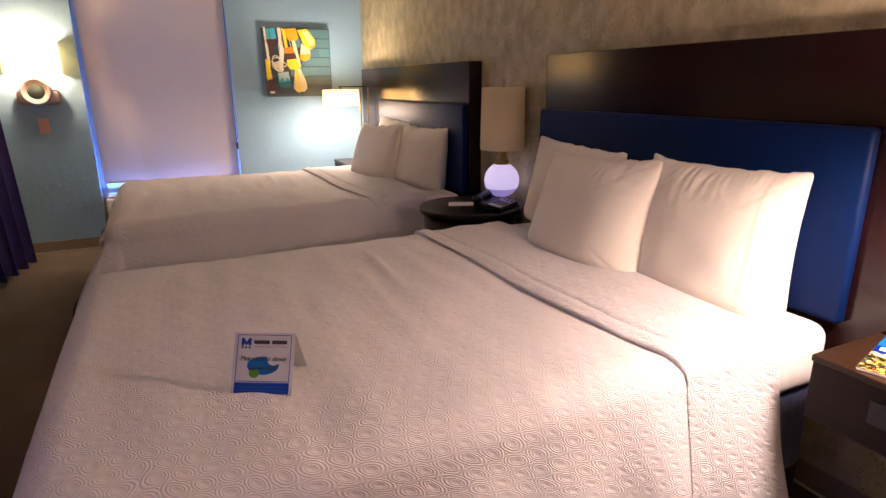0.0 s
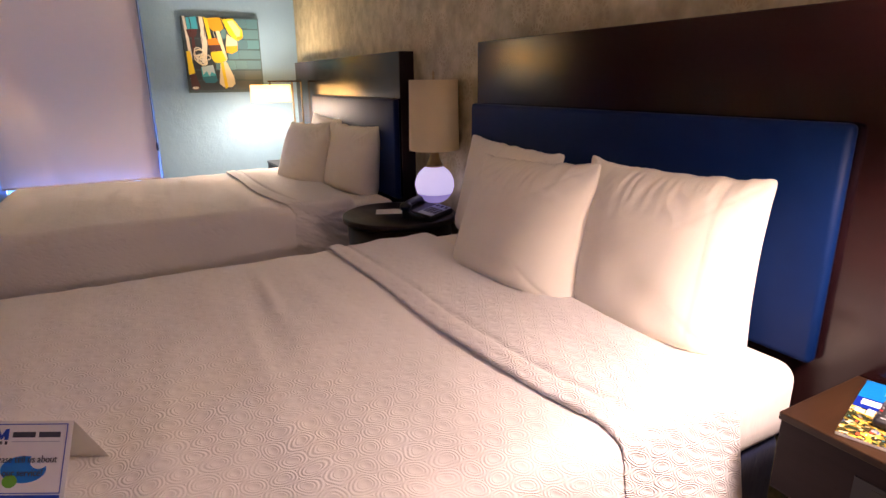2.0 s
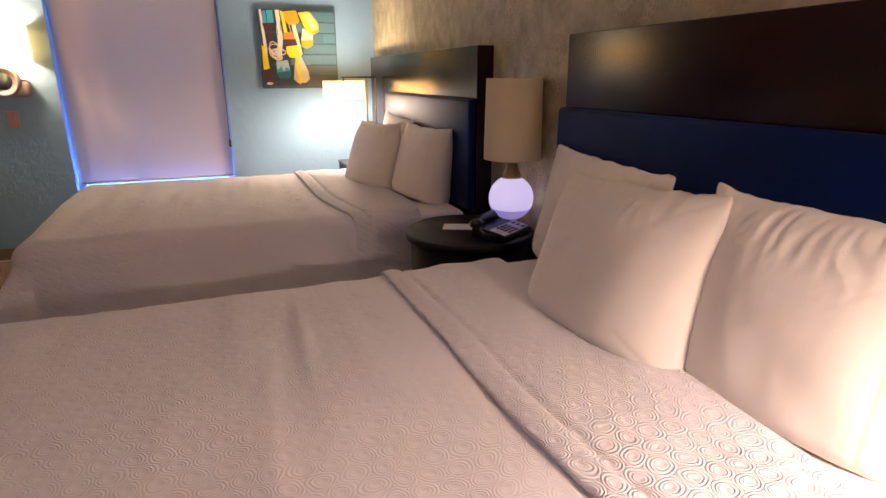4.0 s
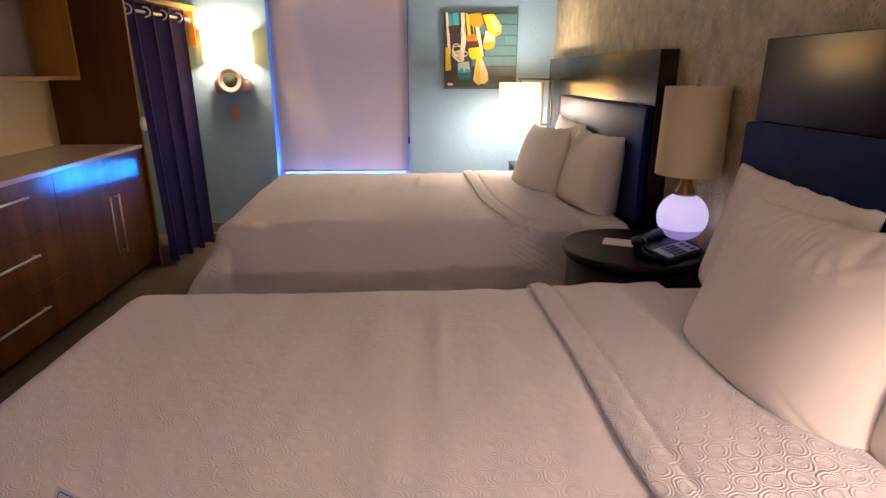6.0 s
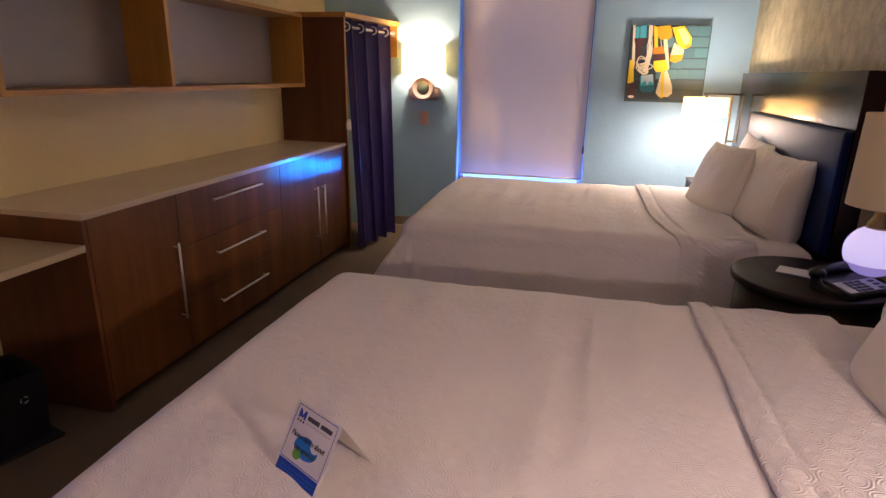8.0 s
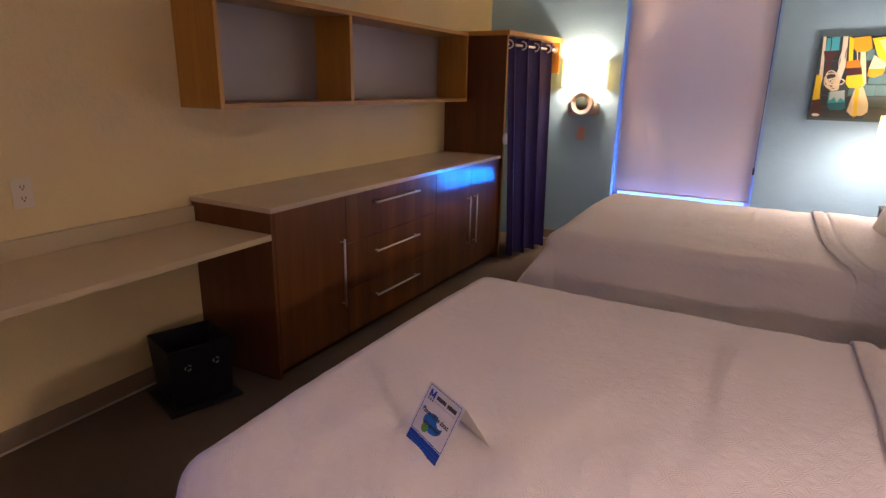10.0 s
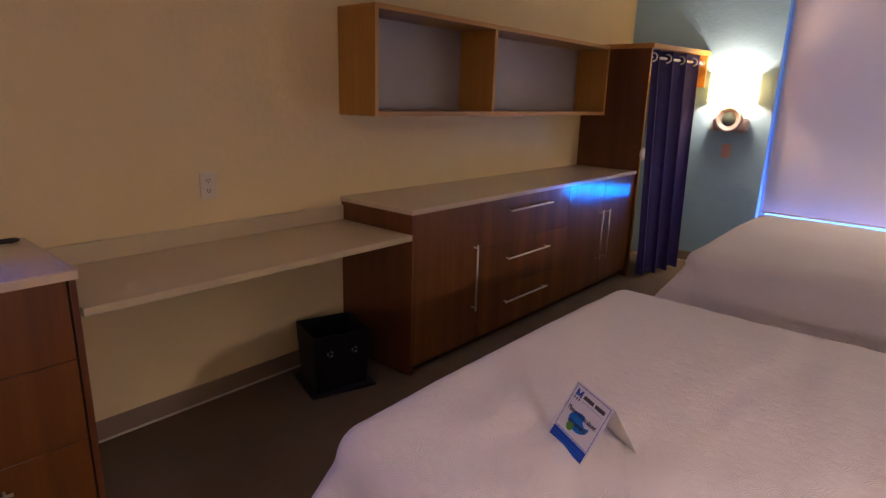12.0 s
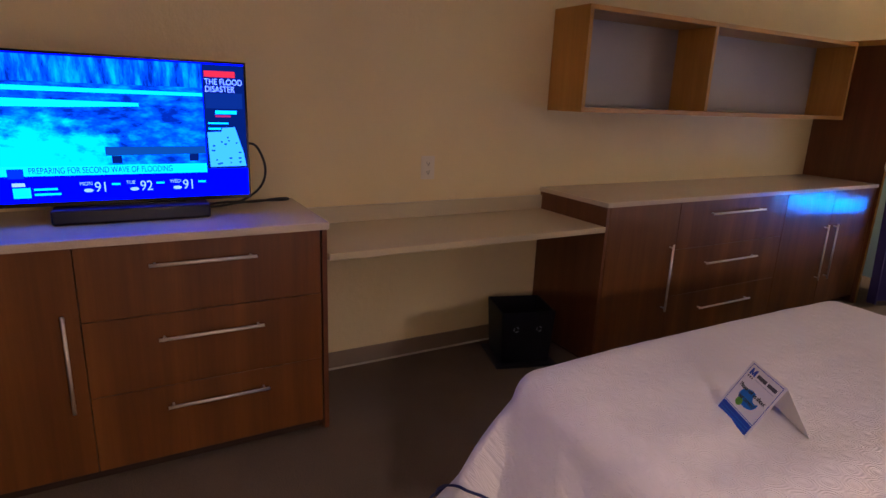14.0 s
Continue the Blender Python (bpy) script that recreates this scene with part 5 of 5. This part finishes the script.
def telephone():
    t = thing("telephone", (2.03, 2.63, 0.660), "black desk telephone with a pale keypad panel", "telephone")
    M = pose(1.985, 2.605, 0.660, 0, 0, 33)
    def put(name, bm, m, par, label="", smooth=False):
        bm.transform(M)
        return part(name, bm, m, par, label, smooth)
    bm = box(-0.112, -0.080, 0.0, 0.112, 0.085, 0.026, 0.008, 3)
    for v in bm.verts:
        if v.co.z > 0.013:
            v.co.z += 0.030 * max(0.0, (v.co.y + 0.08) / 0.165)
    put("body", bm, M_BLACK, t, smooth=False)
    tilt = Matrix.Translation((0, 0, 0.0265)) @ pose(0, -0.08, 0, math.degrees(math.atan2(0.030, 0.165)), 0, 0)
    bm = box(-0.104, 0.006, 0.0, 0.104, 0.082, 0.0025, 0.001)
    bm.transform(tilt)
    kp = put("keypad_panel", bm, M_FRAMEW, t, "pale grey keypad panel")
    for i in range(4):
        for j in range(3):
            bm = box(-0.062 + j * 0.030, 0.010 + i * 0.0175, 0.0025, -0.040 + j * 0.030, 0.022 + i * 0.0175, 0.0055, 0.001)
            bm.transform(tilt)
            put("key", bm, M_BLACK, kp)
    for i in range(3):
        bm = box(0.056, 0.012 + i * 0.023, 0.0025, 0.084, 0.024 + i * 0.023, 0.005, 0.001)
        bm.transform(tilt)
        put("speed_key", bm, M_BLACK, kp)
    pts = [(-0.118 + 0.236 * s / 16, 0.068, 0.064 + 0.012 * math.sin(math.pi * s / 16)) for s in range(17)]
    bm = tube(pts, 0.017, 12)
    h = put("handset", bm, M_BLACK, t, smooth=True)
    for x in (-0.100, 0.100):
        put("earpiece", lathe([(0, -0.020), (0.027, -0.020), (0.030, 0.0), (0.02, 0.012), (0, 0.014)], (x, 0.066, 0.066), 20), M_BLACK, h, smooth=True)
    coil = [(-0.10 - 0.05 * math.sin(math.pi * i / 60) + 0.006 * math.cos(i * 1.6), 0.05 - 0.10 * i / 60, 0.022 + 0.03 * (1 - i / 60) + 0.006 * math.sin(i * 1.6)) for i in range(61)]
    put("coiled_cord", tube(coil, 0.003, 6), M_BLACK, t, smooth=True)


telephone()
pad = box(-0.075, -0.05, 0.0, 0.075, 0.05, 0.004, 0.0008)
pad.transform(pose(1.865, 2.785, 0.6605, 0, 0, -25))
tagged(link("notepad", pad, M_CARD), "small white notepad lying on the round table", "notepad")


def magazine():
    x0, y0, ang = 2.02, 0.545, 0
    M = pose(1.962, 0.589, 0.6505, 0, 0, -75)
    m_ = thing("magazine", (1.962, 0.589, 0.6505), "glossy city guide magazine with a night skyline cover", "magazine")
    W, H = 0.0675, 0.136
    def put(name, bm, mt, par):
        bm.transform(M)
        return part(name, bm, mt, par)
    gl = lambda n, c: mat(n, c, 0.2)
    pages = put("pages", box(-W, -H, 0.0, W, H, 0.006, 0.001), M_CARD, m_)
    lay = [0]
    def to3(a, b, h):
        return (-W + a * 2 * W, H - b * 2 * H, 0.0061 + h + lay[0] * 0.0003)
    def flat(n, pts, mt, up=0):
        lay[0] = up
        put(n, outline(pts, to3, 0.0003), mt, pages)
    def night(m, t, b):
        v = coords(t, (1, 1, 1), "World")
        vo = nd(t, "ShaderNodeTexVoronoi", Scale=120.0)
        t.links.new(v, vo.inputs["Vector"])
        sp = t.nodes.new("ShaderNodeSeparateColor")
        t.links.new(vo.outputs["Color"], sp.inputs[0])
        lights = ramp(t, sp.outputs[0], [(0.0, (0.02, 0.03, 0.01)), (0.35, (0.10, 0.05, 0.01)), (0.55, (0.55, 0.28, 0.02)), (0.75, (0.80, 0.58, 0.10)), (0.9, (0.70, 0.62, 0.45)), (1.0, (0.05, 0.08, 0.30))])
        t.links.new(mixc(t, ramp(t, noise_tex(t, v, 28, 3), [(0.42, (0.9, 0.9, 0.9)), (0.58, (0, 0, 0))]), (0.025, 0.03, 0.012), lights), b.inputs["Base Color"])
    city = mat("cover night city", (0.1, 0.05, 0.02), 0.2, build=night)
    flat("cover", rect(0, 0, 1, 1), gl("cover night blue", (0.006, 0.02, 0.22)))
    flat("cover_city", rect(0, 0.52, 1, 1), city, 1)
    flat("cover_sky", rect(0, 0, 1, 0.33), gl("cover sky blue", (0.005, 0.14, 0.45)), 1)
    yl = gl("cover yellow", (0.85, 0.55, 0.02))
    flat("masthead_bar", rect(0.30, 0.10, 0.92, 0.20), yl, 2)
    flat("title_bar", rect(0.08, 0.36, 0.50, 0.45), gl("cover white", (0.8, 0.8, 0.8)), 2)
    flat("title_bar", rect(0.30, 0.05, 0.60, 0.075), gl("cover white", (0.8, 0.8, 0.8)), 2)
    random.seed(11)
    cols = [gl("cover amber light", (0.8, 0.42, 0.06)), gl("cover gold light", (0.85, 0.6, 0.12)), gl("cover amber", (0.75, 0.36, 0.03)), gl("cover gold", (0.8, 0.55, 0.05)), gl("cover cream", (0.75, 0.65, 0.45)), gl("cover green", (0.05, 0.16, 0.05)), gl("cover red", (0.45, 0.05, 0.03)), gl("cover teal", (0.02, 0.12, 0.2))]
    for i in range(70):
        a, b = random.uniform(0.02, 0.95), random.uniform(0.56, 0.97)
        w, h = random.uniform(0.010, 0.045), random.uniform(0.008, 0.026)
        flat("skyline_patch", rect(a, b, min(a + w, 0.99), min(b + h, 0.985)), random.choice(cols[4:] if b > 0.9 else cols), 2 + i % 3)
    for k in range(5):
        a, b = 0.10 + 0.15 * k, 0.70 + 0.035 * k
        flat("street_light", [(a, b), (a + 0.26, b + 0.07), (a + 0.27, b + 0.085), (a, b + 0.018)], cols[k % 4], 5)
    for a, b, w, h in ((0.06, 0.54, 0.12, 0.06), (0.20, 0.51, 0.10, 0.10), (0.60, 0.53, 0.12, 0.11), (0.76, 0.56, 0.20, 0.12)):
        flat("skyline_tower", rect(a, b, a + w, b + h), cols[4], 2)
    return M


MAG = magazine()


def remote():
    r = thing("remote_control", (1.972, 0.590, 0.658), "black television remote lying on the magazine", "remote control")
    M = pose(1.972, 0.590, 0.6585, 0, 0, -77)
    def put(name, bm, mt, par, smooth=False):
        bm.transform(M)
        return part(name, bm, mt, par, "", smooth)
    body = put("body", box(-0.022, -0.087, 0.0, 0.022, 0.087, 0.02, 0.007, 3), M_BLACK, r)
    KEYS = colour("key grey", (0.16, 0.16, 0.17))
    tints = [colour("key red", (0.5, 0.02, 0.02)), colour("key green", (0.02, 0.3, 0.1)), colour("key yellow", (0.6, 0.4, 0.02)), colour("key blue", (0.02, 0.1, 0.5))]
    for i in range(10):
        for j in range(4):
            mt = tints[j] if i == 1 else KEYS
            x, y = -0.0165 + j * 0.011, -0.062 + i * 0.0150
            put("button", box(x - 0.0026, y - 0.0026, 0.02, x + 0.0026, y + 0.0026, 0.0215, 0.0008), mt, body)
    put("name_strip", box(-0.012, -0.079, 0.02, 0.012, -0.075, 0.0205), M_GREYPRINT, body)


remote()
